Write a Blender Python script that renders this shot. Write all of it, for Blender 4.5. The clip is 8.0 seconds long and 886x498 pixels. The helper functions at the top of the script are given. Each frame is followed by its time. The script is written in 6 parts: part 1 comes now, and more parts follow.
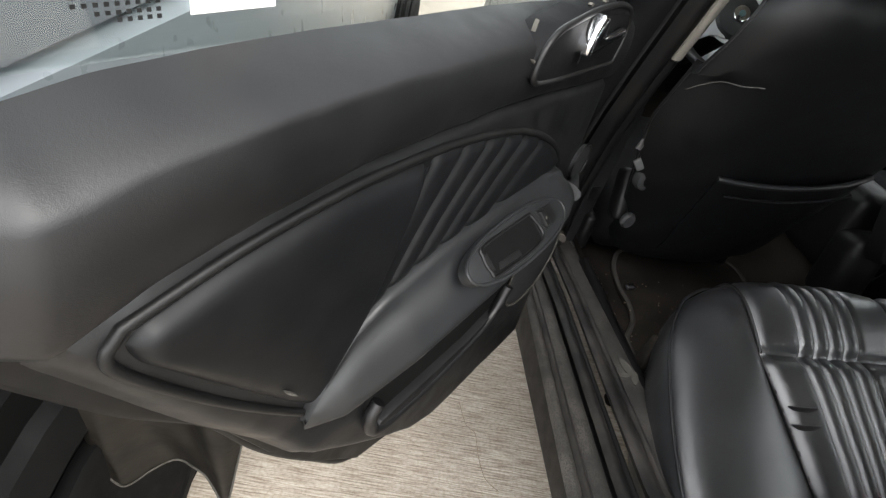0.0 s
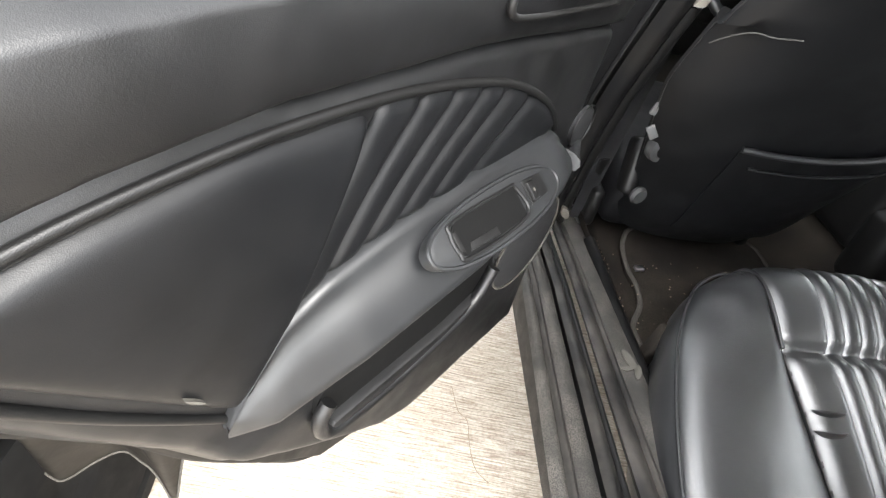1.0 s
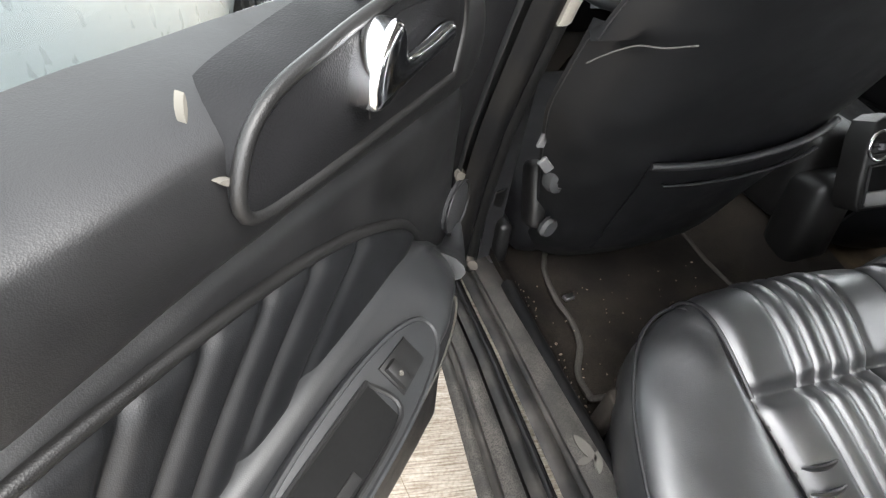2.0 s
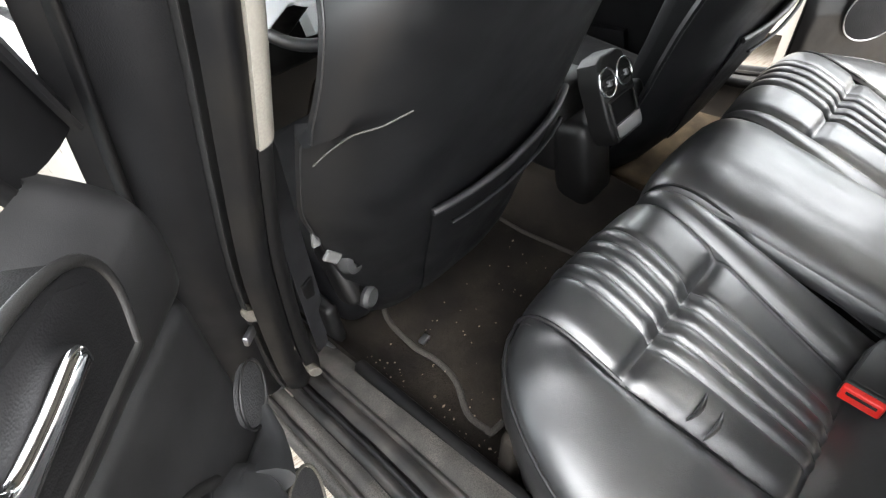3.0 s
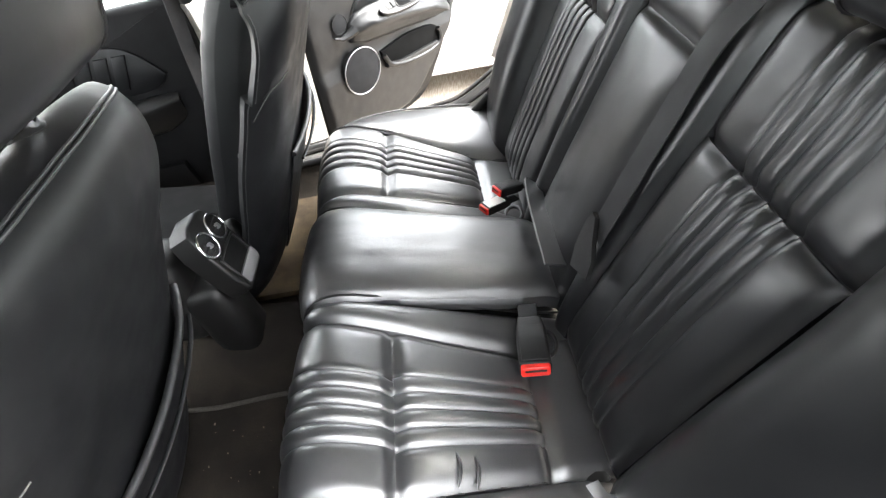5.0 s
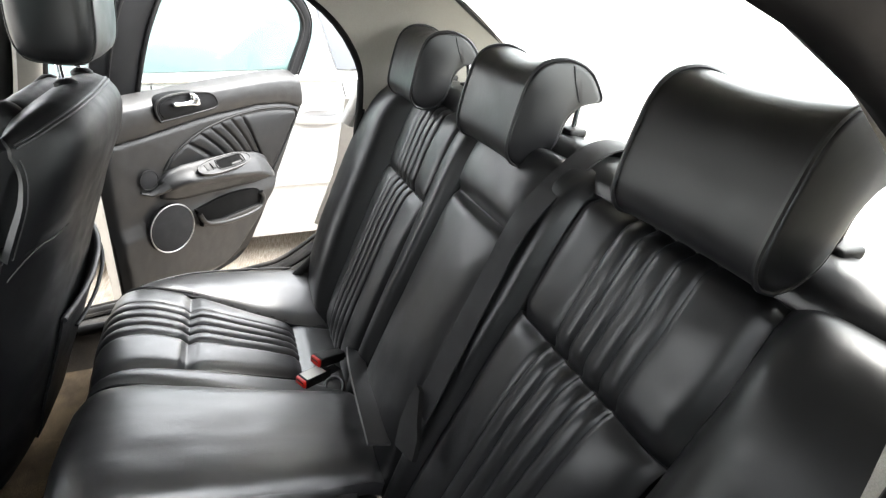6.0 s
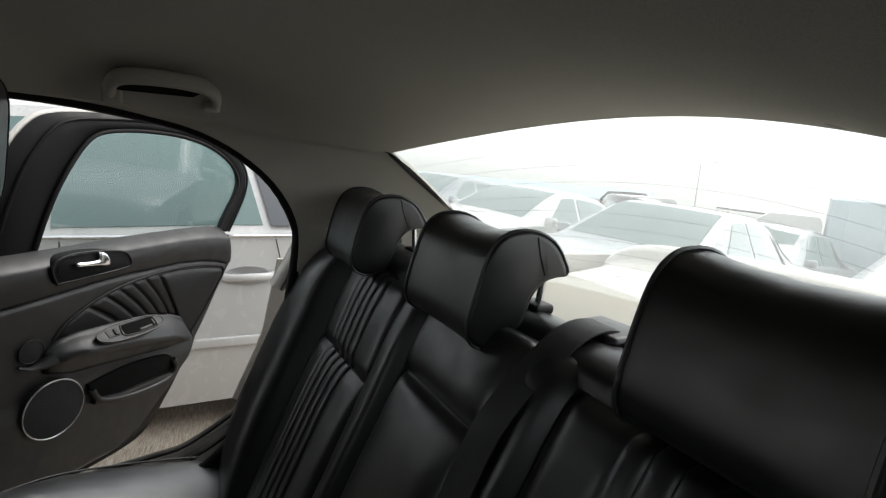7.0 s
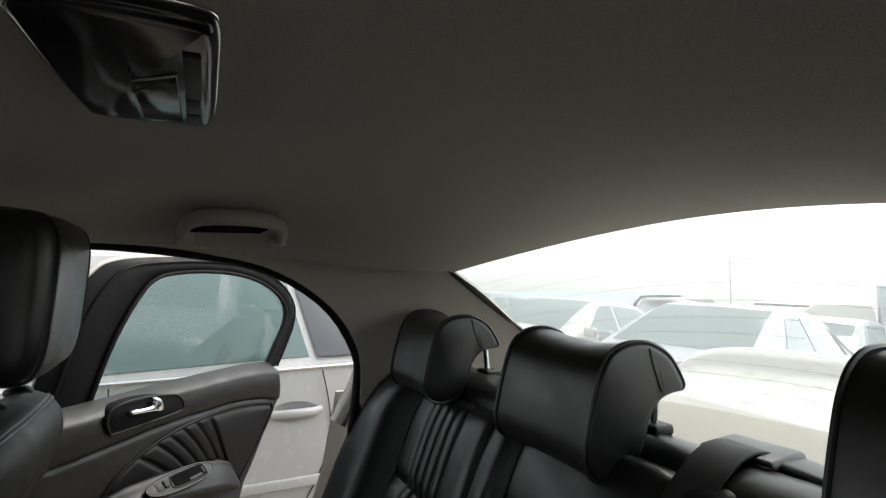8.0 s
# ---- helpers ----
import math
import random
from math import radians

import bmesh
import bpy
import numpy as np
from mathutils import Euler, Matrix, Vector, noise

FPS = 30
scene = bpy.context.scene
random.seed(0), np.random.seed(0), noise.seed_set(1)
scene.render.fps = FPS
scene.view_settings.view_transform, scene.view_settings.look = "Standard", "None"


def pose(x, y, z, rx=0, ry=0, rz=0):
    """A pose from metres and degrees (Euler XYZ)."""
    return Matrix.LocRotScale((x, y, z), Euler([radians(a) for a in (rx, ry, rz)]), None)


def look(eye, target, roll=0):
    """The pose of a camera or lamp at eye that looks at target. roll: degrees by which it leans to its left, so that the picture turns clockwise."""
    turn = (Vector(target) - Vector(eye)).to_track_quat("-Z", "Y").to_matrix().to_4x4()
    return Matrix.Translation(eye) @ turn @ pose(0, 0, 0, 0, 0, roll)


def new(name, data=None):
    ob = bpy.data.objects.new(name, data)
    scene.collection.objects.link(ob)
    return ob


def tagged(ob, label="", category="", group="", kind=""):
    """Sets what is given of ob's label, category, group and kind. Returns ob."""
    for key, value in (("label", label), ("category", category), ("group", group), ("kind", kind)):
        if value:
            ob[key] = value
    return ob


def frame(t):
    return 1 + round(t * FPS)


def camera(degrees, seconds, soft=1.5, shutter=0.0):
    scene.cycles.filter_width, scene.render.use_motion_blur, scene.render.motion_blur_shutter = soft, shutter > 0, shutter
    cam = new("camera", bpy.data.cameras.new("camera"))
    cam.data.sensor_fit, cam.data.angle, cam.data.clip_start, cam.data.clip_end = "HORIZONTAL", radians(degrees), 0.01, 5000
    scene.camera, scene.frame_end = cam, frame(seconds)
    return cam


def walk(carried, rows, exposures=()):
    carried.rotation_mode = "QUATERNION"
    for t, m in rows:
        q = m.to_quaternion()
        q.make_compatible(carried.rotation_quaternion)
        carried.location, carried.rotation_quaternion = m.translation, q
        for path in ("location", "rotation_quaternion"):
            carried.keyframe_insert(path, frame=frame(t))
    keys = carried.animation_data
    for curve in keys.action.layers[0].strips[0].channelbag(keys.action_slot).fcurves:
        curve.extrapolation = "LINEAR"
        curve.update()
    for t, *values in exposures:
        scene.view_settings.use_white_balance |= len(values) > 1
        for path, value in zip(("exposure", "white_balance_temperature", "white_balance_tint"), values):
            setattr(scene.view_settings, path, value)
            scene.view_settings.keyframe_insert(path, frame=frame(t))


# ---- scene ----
cam = camera(79.35, 8.0, soft=1.3)
# seconds, eye, yaw to the left from +y, pitch up, roll
ROWS = [
    (0, -1.2117, -0.5568, 1.2115, -11.96, -38.08, 13.86),
    (0.5, -1.1868, -0.5342, 1.1768, -10.4, -40.44, 14.72),
    (1, -1.1446, -0.4772, 1.1589, -10.88, -41.21, 14.22),
    (1.2, -1.1219, -0.4413, 1.1645, -10.91, -41.62, 13.24),
    (2.3, -0.9825, -0.1915, 1.1781, -25.05, -41.9, 1.87),
    (2.5, -0.9422, -0.1856, 1.1835, -27.28, -41.8, -2.15),
    (3, -0.9074, -0.1358, 1.2306, -41.48, -42.85, -7.39),
    (3.5, -0.8757, -0.152, 1.278, -50.6, -42.45, -13.22),
    (4, -0.8552, -0.1548, 1.3053, -60.51, -43.47, -16.35),
    (4.5, -0.8325, -0.1719, 1.3479, -73.98, -44.28, -17.31),
    (4.7, -0.827, -0.1565, 1.3456, -79.08, -43.82, -15.54),
    (5.8, -0.7945, -0.1222, 1.342, -109.13, -30.61, 0.33),
    (6, -0.7738, -0.1511, 1.327, -111.66, -26.24, 2.6),
    (6.5, -0.7186, -0.1517, 1.3233, -116.75, -16.18, 6.43),
    (7, -0.6305, -0.1850, 1.3297, -118.0, -10.12, 4.03),
    (7.5, -0.597, -0.1780, 1.3181, -117.2, -1.29, 2.83),
    (8, -0.5541, -0.1277, 1.3238, -114.74, 2.45, -0.62),
]


def eye_pose(x, y, z, yaw, pitch, roll):
    return pose(x, y, z, 90 + pitch, 0, yaw) @ pose(0, 0, 0, 0, 0, roll)


EXPOSURES = [(0.0, 2.33), (0.5, 3.33), (1.0, 3.77), (2.5, 3.72), (3.0, 3.95), (3.5, 4.1), (4.0, 4.2), (4.5, 4.58), (6.0, 3.68), (6.5, 1.98), (7.0, 1.4), (8.0, 1.4)]
walk(cam, [(r[0], eye_pose(*r[1:])) for r in ROWS], EXPOSURES)

# ---- daylight: a bright white overcast sky ----
world = bpy.data.worlds.new("overcast_sky")
scene.world = world
world.use_nodes = True
wn = world.node_tree.nodes
wl = world.node_tree.links
wn.clear()
sky = wn.new("ShaderNodeTexSky")
sky.sky_type = "NISHITA"
sky.sun_disc = False
sky.sun_elevation = radians(52)
sky.sun_rotation = radians(205)
sky.air_density, sky.dust_density, sky.ozone_density = 1.0, 1.0, 1.0
soften = wn.new("ShaderNodeHueSaturation")
soften.inputs["Saturation"].default_value = 0.10
soften.inputs["Value"].default_value = 1.0
back = wn.new("ShaderNodeBackground")
back.inputs["Strength"].default_value = 0.15
wout = wn.new("ShaderNodeOutputWorld")
wl.new(sky.outputs[0], soften.inputs["Color"])
wl.new(soften.outputs[0], back.inputs["Color"])
wl.new(back.outputs[0], wout.inputs["Surface"])
sun = new("sun", bpy.data.lights.new("sun", "SUN"))
sun.data.energy, sun.data.angle, sun.data.color = 0.8, radians(25), (1.0, 0.97, 0.92)
sun.matrix_world = look((0, 0, 30), (0 + 30 * math.cos(radians(52)) * -0.42, 30 * math.cos(radians(52)) * 0.91, 30 - 30 * math.sin(radians(52))))


# ---- materials ----
def material(name, colour, rough=0.5, metal=0.0, grain=0.0, grain_size=400.0, stain=0.0, stain_size=6.0, relief=0.0,
             relief_size=900.0, tint=None, coat=0.0, coat_rough=None, ior=1.5, spec=0.5, sheen=0.0, crease=0.0, crease_size=60.0, vary=0.0):
    """A surface with variation at two scales: fine grain and broad stains, with bump relief."""
    m = bpy.data.materials.new(name)
    m.use_nodes = True
    n, l = m.node_tree.nodes, m.node_tree.links
    b = n["Principled BSDF"]
    b.inputs["Base Color"].default_value = (*colour, 1)
    b.inputs["Roughness"].default_value = rough
    b.inputs["Metallic"].default_value = metal
    b.inputs["Specular IOR Level"].default_value = spec
    b.inputs["IOR"].default_value = ior
    b.inputs["Coat Weight"].default_value = coat
    b.inputs["Coat Roughness"].default_value = coat_rough or max(0.06, rough * 0.7)
    b.inputs["Sheen Weight"].default_value = sheen
    tc = n.new("ShaderNodeTexCoord")
    where = tc.outputs["Object"]

    def noise_at(scale, detail=4.0):
        t = n.new("ShaderNodeTexNoise")
        t.inputs["Scale"].default_value = scale
        t.inputs["Detail"].default_value = detail
        l.new(where, t.inputs["Vector"])
        return t.outputs["Fac"]

    def mixed(fac_socket, lo, hi, a, c):
        r = n.new("ShaderNodeMapRange")
        r.inputs["From Min"].default_value, r.inputs["From Max"].default_value = lo, hi
        l.new(fac_socket, r.inputs["Value"])
        x = n.new("ShaderNodeMix")
        x.data_type = "RGBA"
        l.new(r.outputs[0], x.inputs["Factor"])
        for value, socket in ((a, x.inputs["A"]), (c, x.inputs["B"])):
            if isinstance(value, tuple):
                socket.default_value = (*value, 1)
            else:
                l.new(value, socket)
        return x.outputs["Result"]

    col = None
    if stain > 0:
        other = tint or tuple(min(1.0, c * (1 + stain)) for c in colour)
        col = mixed(noise_at(stain_size, 6.0), 0.38, 0.68, colour, other)
    if grain > 0:
        dark = tuple(c * (1 - grain) for c in colour)
        col = mixed(noise_at(grain_size, 2.0), 0.35, 0.6, dark, col if col is not None else colour)
    if vary > 0:
        oi = n.new("ShaderNodeObjectInfo")
        h = n.new("ShaderNodeHueSaturation")
        r = n.new("ShaderNodeMapRange")
        r.inputs["To Min"].default_value, r.inputs["To Max"].default_value = 1 - vary, 1 + vary
        l.new(oi.outputs["Random"], r.inputs["Value"])
        l.new(r.outputs[0], h.inputs["Value"])
        if col is not None:
            l.new(col, h.inputs["Color"])
        else:
            h.inputs["Color"].default_value = (*colour, 1)
        col = h.outputs["Color"]
    if col is not None:
        l.new(col, b.inputs["Base Color"])
    height = None
    if relief > 0:
        v = n.new("ShaderNodeTexVoronoi")
        v.feature = "F1"
        v.inputs["Scale"].default_value = relief_size
        l.new(where, v.inputs["Vector"])
        bump = n.new("ShaderNodeBump")
        bump.inputs["Strength"].default_value = relief
        bump.inputs["Distance"].default_value = 0.0006
        l.new(v.outputs["Distance"], bump.inputs["Height"])
        height = bump
    if crease > 0:
        bump2 = n.new("ShaderNodeBump")
        bump2.inputs["Strength"].default_value = crease
        bump2.inputs["Distance"].default_value = 0.004
        t = n.new("ShaderNodeTexNoise")
        t.inputs["Scale"].default_value = crease_size
        t.inputs["Detail"].default_value = 5.0
        t.inputs["Distortion"].default_value = 1.2
        l.new(where, t.inputs["Vector"])
        l.new(t.outputs["Fac"], bump2.inputs["Height"])
        if height is not None:
            l.new(height.outputs[0], bump2.inputs["Normal"])
        height = bump2
    if height is not None:
        l.new(height.outputs[0], b.inputs["Normal"])
    # worn patches shine a little differently
    rr = n.new("ShaderNodeMapRange")
    rr.inputs["From Min"].default_value, rr.inputs["From Max"].default_value = 0.3, 0.7
    rr.inputs["To Min"].default_value, rr.inputs["To Max"].default_value = max(0.02, rough * 0.85), min(1.0, rough * 1.18)
    l.new(noise_at(22.0), rr.inputs["Value"])
    l.new(rr.outputs[0], b.inputs["Roughness"])
    return m


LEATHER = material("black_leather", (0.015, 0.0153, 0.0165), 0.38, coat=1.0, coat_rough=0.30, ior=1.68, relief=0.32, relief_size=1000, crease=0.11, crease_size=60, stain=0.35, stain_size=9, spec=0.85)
# bench back and headrests: same leather, darker and uncoated to stand in for shade
LEATHER_SHADED = material("black_leather_shaded", (0.0060, 0.0062, 0.0068), 0.35, ior=1.55, relief=0.07, relief_size=1500, crease=0.05, crease_size=30, stain=0.3, spec=0.42)
# darkest leather copy: seat backs and door inserts carry their shade in its colour
LEATHER_BACK = material("black_leather_deep_shade", (0.0034, 0.0036, 0.0041), 0.46, ior=1.5, relief=0.12, relief_size=1300, crease=0.06, crease_size=30, stain=0.3, spec=0.29)
VINYL = material("black_grained_vinyl", (0.0036, 0.0036, 0.0039), 0.45, ior=1.5, relief=0.12, relief_size=1500, stain=0.45, stain_size=4, spec=0.55, crease=0.04, crease_size=220)
ARMREST = material("soft_grey_black_armrest", (0.0105, 0.011, 0.0118), 0.44, relief=0.15, relief_size=1300, stain=0.3, stain_size=10, spec=0.48)
PLASTIC = material("black_plastic", (0.0046, 0.0045, 0.0045), 0.45, relief=0.2, relief_size=1100, stain=0.4, stain_size=10, spec=0.33)
DARK = material("dark_plastic", (0.008, 0.008, 0.008), 0.5, relief=0.2, stain=0.3, spec=0.35)
FRAMEBLACK = material("satin_black_frame", (0.003, 0.003, 0.0033), 0.45, relief=0.1, stain=0.4, stain_size=12, spec=0.14)
CLOTH = material("black_speaker_cloth", (0.018, 0.018, 0.019), 0.9, relief=1.0, relief_size=420, spec=0.2)
# matte black that paints the shade of hollows onto flat sheets
VOID = material("recess_shade_black", (0.004, 0.004, 0.004), 0.95, spec=0.1, grain=0.3)
GLOSS = material("gloss_black_plastic", (0.008, 0.008, 0.009), 0.12, spec=0.6, stain=0.4, stain_size=20)
RUBBER = material("black_door_rubber", (0.004, 0.004, 0.0044), 0.5, stain=1.6, stain_size=16, tint=(0.008, 0.0075, 0.007), spec=0.14, crease=0.05)
SILLRUBBER = material("dusty_sill_rubber", (0.014, 0.0135, 0.013), 0.45, stain=1.6, stain_size=16, tint=(0.055, 0.050, 0.045), spec=0.36, crease=0.05)
DIRTY = material("dusty_sill_plastic", (0.04, 0.038, 0.035), 0.55, stain=1.0, stain_size=18, tint=(0.105, 0.096, 0.085), grain=0.3, grain_size=520, spec=0.35, relief=0.4, relief_size=500)
CARPET = material("dark_carpet", (0.018, 0.0155, 0.0135), 0.95, grain=0.6, grain_size=900, stain=1.2, stain_size=9, tint=(0.042, 0.035, 0.028), relief=1.0, relief_size=900, spec=0.1)
BROWN = material("soiled_brown_carpet", (0.05, 0.038, 0.026), 0.95, grain=0.5, grain_size=500, stain=1.3, stain_size=14, tint=(0.16, 0.12, 0.075), relief=1.0, relief_size=700, spec=0.1)
CHIP = material("pale_chipped_primer", (0.09, 0.08, 0.066), 0.7, stain=-0.5, stain_size=60, grain=0.2)
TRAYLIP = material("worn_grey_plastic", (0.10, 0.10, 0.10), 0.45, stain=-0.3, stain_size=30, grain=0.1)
EDGE = material("grey_mat_binding", (0.075, 0.07, 0.062), 0.9, grain=0.5, grain_size=700, relief=0.9, relief_size=900, spec=0.15)
CREAM = material("cream_trim_plastic", (0.20, 0.186, 0.162), 0.62, stain=0.15, stain_size=8, grain=0.06, relief=0.4, relief_size=900)
LINER = material("beige_grey_headliner", (0.40, 0.382, 0.338), 0.95, grain=0.14, grain_size=700, stain=-0.12, stain_size=3, relief=0.8, relief_size=1100, spec=0.1)
CHROME = material("chrome", (0.78, 0.79, 0.81), 0.1, metal=1.0, stain=-0.08, stain_size=40)
STEEL = material("brushed_steel", (0.45, 0.45, 0.46), 0.35, metal=1.0, stain=-0.2, stain_size=30)
SILVER = material("silver_dash_trim", (0.62, 0.635, 0.65), 0.35, metal=0.3, stain=-0.08, stain_size=12)
PEARL = material("cream_white_paint", (0.50, 0.475, 0.43), 0.3, stain=-0.1, stain_size=2.5, coat=0.6, grain=0.04, grain_size=60)
WHITE = material("white_car_paint", (0.48, 0.48, 0.467), 0.25, stain=-0.06, stain_size=1.5, coat=0.8)
STEELBLUE = material("grey_car_paint", (0.20, 0.23, 0.25), 0.3, stain=-0.15, stain_size=1.5, coat=0.8, vary=0.2)
DARKPAINT = material("dark_car_paint", (0.03, 0.033, 0.038), 0.25, stain=0.3, stain_size=1.5, coat=0.8)
# dusty metal taken down to near black, the door edge's shade in its colour
DUSTY_SHADED_METAL = material("dusty_shaded_metal", (0.005, 0.0045, 0.004), 0.6, stain=1.2, stain_size=9, tint=(0.013, 0.0115, 0.0095), spec=0.25, grain=0.3, grain_size=60)
HUBGREY = material("dark_grey_soft_plastic", (0.022, 0.0225, 0.023), 0.6, relief=0.4, relief_size=900, stain=0.2, stain_size=20)
RED = material("red_button_plastic", (0.62, 0.018, 0.012), 0.35, stain=0.2, stain_size=60)
PALE = material("pale_label_plastic", (0.72, 0.70, 0.68), 0.45, stain=-0.1, stain_size=60)
WEB = material("black_belt_webbing", (0.014, 0.014, 0.015), 0.6, relief=0.35, relief_size=900, stain=0.4, stain_size=15, spec=0.3)
STITCH = material("grey_thread", (0.045, 0.044, 0.041), 0.8)
PIPING = material("leather_piping", (0.014, 0.014, 0.015), 0.36, relief=0.3, relief_size=700, spec=0.6)
CRUMB = material("pale_crumbs", (0.15, 0.12, 0.085), 0.9, stain=-0.4, stain_size=30, vary=0.4)
DUSTSPOT = material("dried_pale_stain", (0.075, 0.07, 0.06), 0.8, stain=-0.4, stain_size=40)
# near-black with its sheen cut: shade put into linings, pillar face and seat base
LINING = material("shaded_black_lining", (0.0036, 0.0036, 0.004), 0.6, relief=0.3, relief_size=800, stain=0.4, stain_size=8, spec=0.14)
TORNSHEET = material("dusty_torn_plastic", (0.006, 0.0053, 0.0044), 0.5, stain=1.2, stain_size=14, tint=(0.016, 0.0138, 0.011), spec=0.2, crease=0.2, crease_size=40)
# near-black tyre copy: the shade around the near saloon's wheels is in its colour
SHADED_TYRE = material("shaded_tyre_rubber", (0.0035, 0.0035, 0.0035), 0.85, relief=0.4, stain=0.8, stain_size=8, spec=0.15)
TYRE = material("tyre_rubber", (0.02, 0.02, 0.02), 0.8, relief=0.3, stain=0.6, stain_size=8)
BRICKWALL = material("far_building_plaster", (0.55, 0.50, 0.44), 0.9, stain=-0.2, stain_size=0.4, grain=0.1, grain_size=3)
TARP = material("pale_blue_truck_side", (0.34, 0.42, 0.46), 0.6, stain=-0.15, stain_size=0.7)


def ground_material():
    m = bpy.data.materials.new("brushed_concrete")
    m.use_nodes = True
    n, l = m.node_tree.nodes, m.node_tree.links
    b = n["Principled BSDF"]
    b.inputs["Roughness"].default_value = 0.85
    tc = n.new("ShaderNodeTexCoord")
    mp = n.new("ShaderNodeMapping")
    turned = n.new("ShaderNodeMapping")
    turned.inputs["Rotation"].default_value = (0, 0, radians(8))
    l.new(tc.outputs["Object"], turned.inputs["Vector"])
    mp.inputs["Scale"].default_value = (9, 165, 1)
    l.new(turned.outputs[0], mp.inputs["Vector"])
    grit = n.new("ShaderNodeTexNoise")
    grit.inputs["Scale"].default_value, grit.inputs["Detail"].default_value = 130.0, 6
    l.new(tc.outputs["Object"], grit.inputs["Vector"])
    gr = n.new("ShaderNodeValToRGB")
    ge = gr.color_ramp.elements
    ge[0].position, ge[0].color = 0.36, (0.80, 0.77, 0.74, 1)
    ge[1].position, ge[1].color = 0.56, (1, 1, 1, 1)
    l.new(grit.outputs["Fac"], gr.inputs["Fac"])
    t = n.new("ShaderNodeTexNoise")
    t.inputs["Scale"].default_value, t.inputs["Detail"].default_value = 1.6, 8
    l.new(mp.outputs[0], t.inputs["Vector"])
    t2 = n.new("ShaderNodeTexNoise")
    t2.inputs["Scale"].default_value, t2.inputs["Detail"].default_value = 3.0, 8
    l.new(tc.outputs["Object"], t2.inputs["Vector"])
    r = n.new("ShaderNodeValToRGB")
    e = r.color_ramp.elements
    e[0].position, e[0].color = 0.33, (0.25, 0.205, 0.16, 1)
    e[1].position, e[1].color = 0.62, (0.52, 0.47, 0.40, 1)
    l.new(t.outputs["Fac"], r.inputs["Fac"])
    r2 = n.new("ShaderNodeValToRGB")
    e = r2.color_ramp.elements
    e[0].position, e[0].color = 0.3, (0.72, 0.70, 0.68, 1)
    e[1].position, e[1].color = 0.65, (1, 1, 1, 1)
    l.new(t2.outputs["Fac"], r2.inputs["Fac"])
    x = n.new("ShaderNodeMix")
    x.data_type, x.blend_type = "RGBA", "MULTIPLY"
    x.inputs["Factor"].default_value = 1.0
    l.new(r.outputs[0], x.inputs["A"])
    l.new(r2.outputs[0], x.inputs["B"])
    y = n.new("ShaderNodeMix")
    y.data_type, y.blend_type = "RGBA", "MULTIPLY"
    y.inputs["Factor"].default_value = 1.0
    l.new(x.outputs["Result"], y.inputs["A"])
    l.new(gr.outputs[0], y.inputs["B"])
    l.new(y.outputs["Result"], b.inputs["Base Color"])
    bump = n.new("ShaderNodeBump")
    bump.inputs["Strength"].default_value, bump.inputs["Distance"].default_value = 0.7, 0.004
    l.new(t.outputs["Fac"], bump.inputs["Height"])
    l.new(bump.outputs[0], b.inputs["Normal"])
    return m


CONCRETE = ground_material()


def glass_material(name, colour, gloss=0.07, dust=0.0):
    """A thin clear pane: it lets light straight through and mirrors a little of it."""
    m = bpy.data.materials.new(name)
    m.use_nodes = True
    n, l = m.node_tree.nodes, m.node_tree.links
    n.clear()
    out = n.new("ShaderNodeOutputMaterial")
    clear = n.new("ShaderNodeBsdfTransparent")
    clear.inputs["Color"].default_value = (*colour, 1)
    shine = n.new("ShaderNodeBsdfGlossy")
    shine.inputs["Roughness"].default_value = 0.02
    mix = n.new("ShaderNodeMixShader")
    mix.inputs[0].default_value = gloss
    l.new(clear.outputs[0], mix.inputs[1])
    l.new(shine.outputs[0], mix.inputs[2])
    last = mix
    if dust > 0:
        # a thin white film stands in for bright glare; dust sets its share
        haze_film = n.new("ShaderNodeBsdfTranslucent")
        haze_film.inputs["Color"].default_value = (0.95, 0.95, 0.93, 1)
        tc = n.new("ShaderNodeTexCoord")
        t = n.new("ShaderNodeTexNoise")
        t.inputs["Scale"].default_value = 6.0
        t.inputs["Detail"].default_value = 6.0
        l.new(tc.outputs["Object"], t.inputs["Vector"])
        r = n.new("ShaderNodeMapRange")
        r.inputs["To Min"].default_value, r.inputs["To Max"].default_value = dust * 0.7, dust * 1.3
        l.new(t.outputs["Fac"], r.inputs["Value"])
        last = n.new("ShaderNodeMixShader")
        l.new(r.outputs[0], last.inputs[0])
        l.new(mix.outputs[0], last.inputs[1])
        l.new(haze_film.outputs[0], last.inputs[2])
    l.new(last.outputs[0], out.inputs["Surface"])
    return m


# rear pane with a white haze put in for the glare behind it
HAZEGLASS = glass_material("hazed_rear_glass", (0.92, 0.945, 0.935), 0.06, 0.078)
GLASS = glass_material("clear_car_glass", (0.92, 0.945, 0.935))
TINT = material("tinted_green_glass", (0.10, 0.16, 0.155), 0.06, spec=0.8, stain=-0.2, stain_size=2)
DARKGLASS = material("dark_tinted_glass", (0.03, 0.035, 0.04), 0.05, spec=0.8, stain=0.5, stain_size=2)


# ---- building helpers ----
V = Vector


def smooth_mesh(name, verts, faces, angle=50):
    me = bpy.data.meshes.new(name)
    me.from_pydata([tuple(v) for v in verts], [], faces)
    me.validate()
    bm = bmesh.new()
    bm.from_mesh(me)
    bmesh.ops.recalc_face_normals(bm, faces=bm.faces)
    bm.to_mesh(me)
    bm.free()
    me.shade_smooth()
    me.set_sharp_from_angle(angle=radians(angle))
    return me


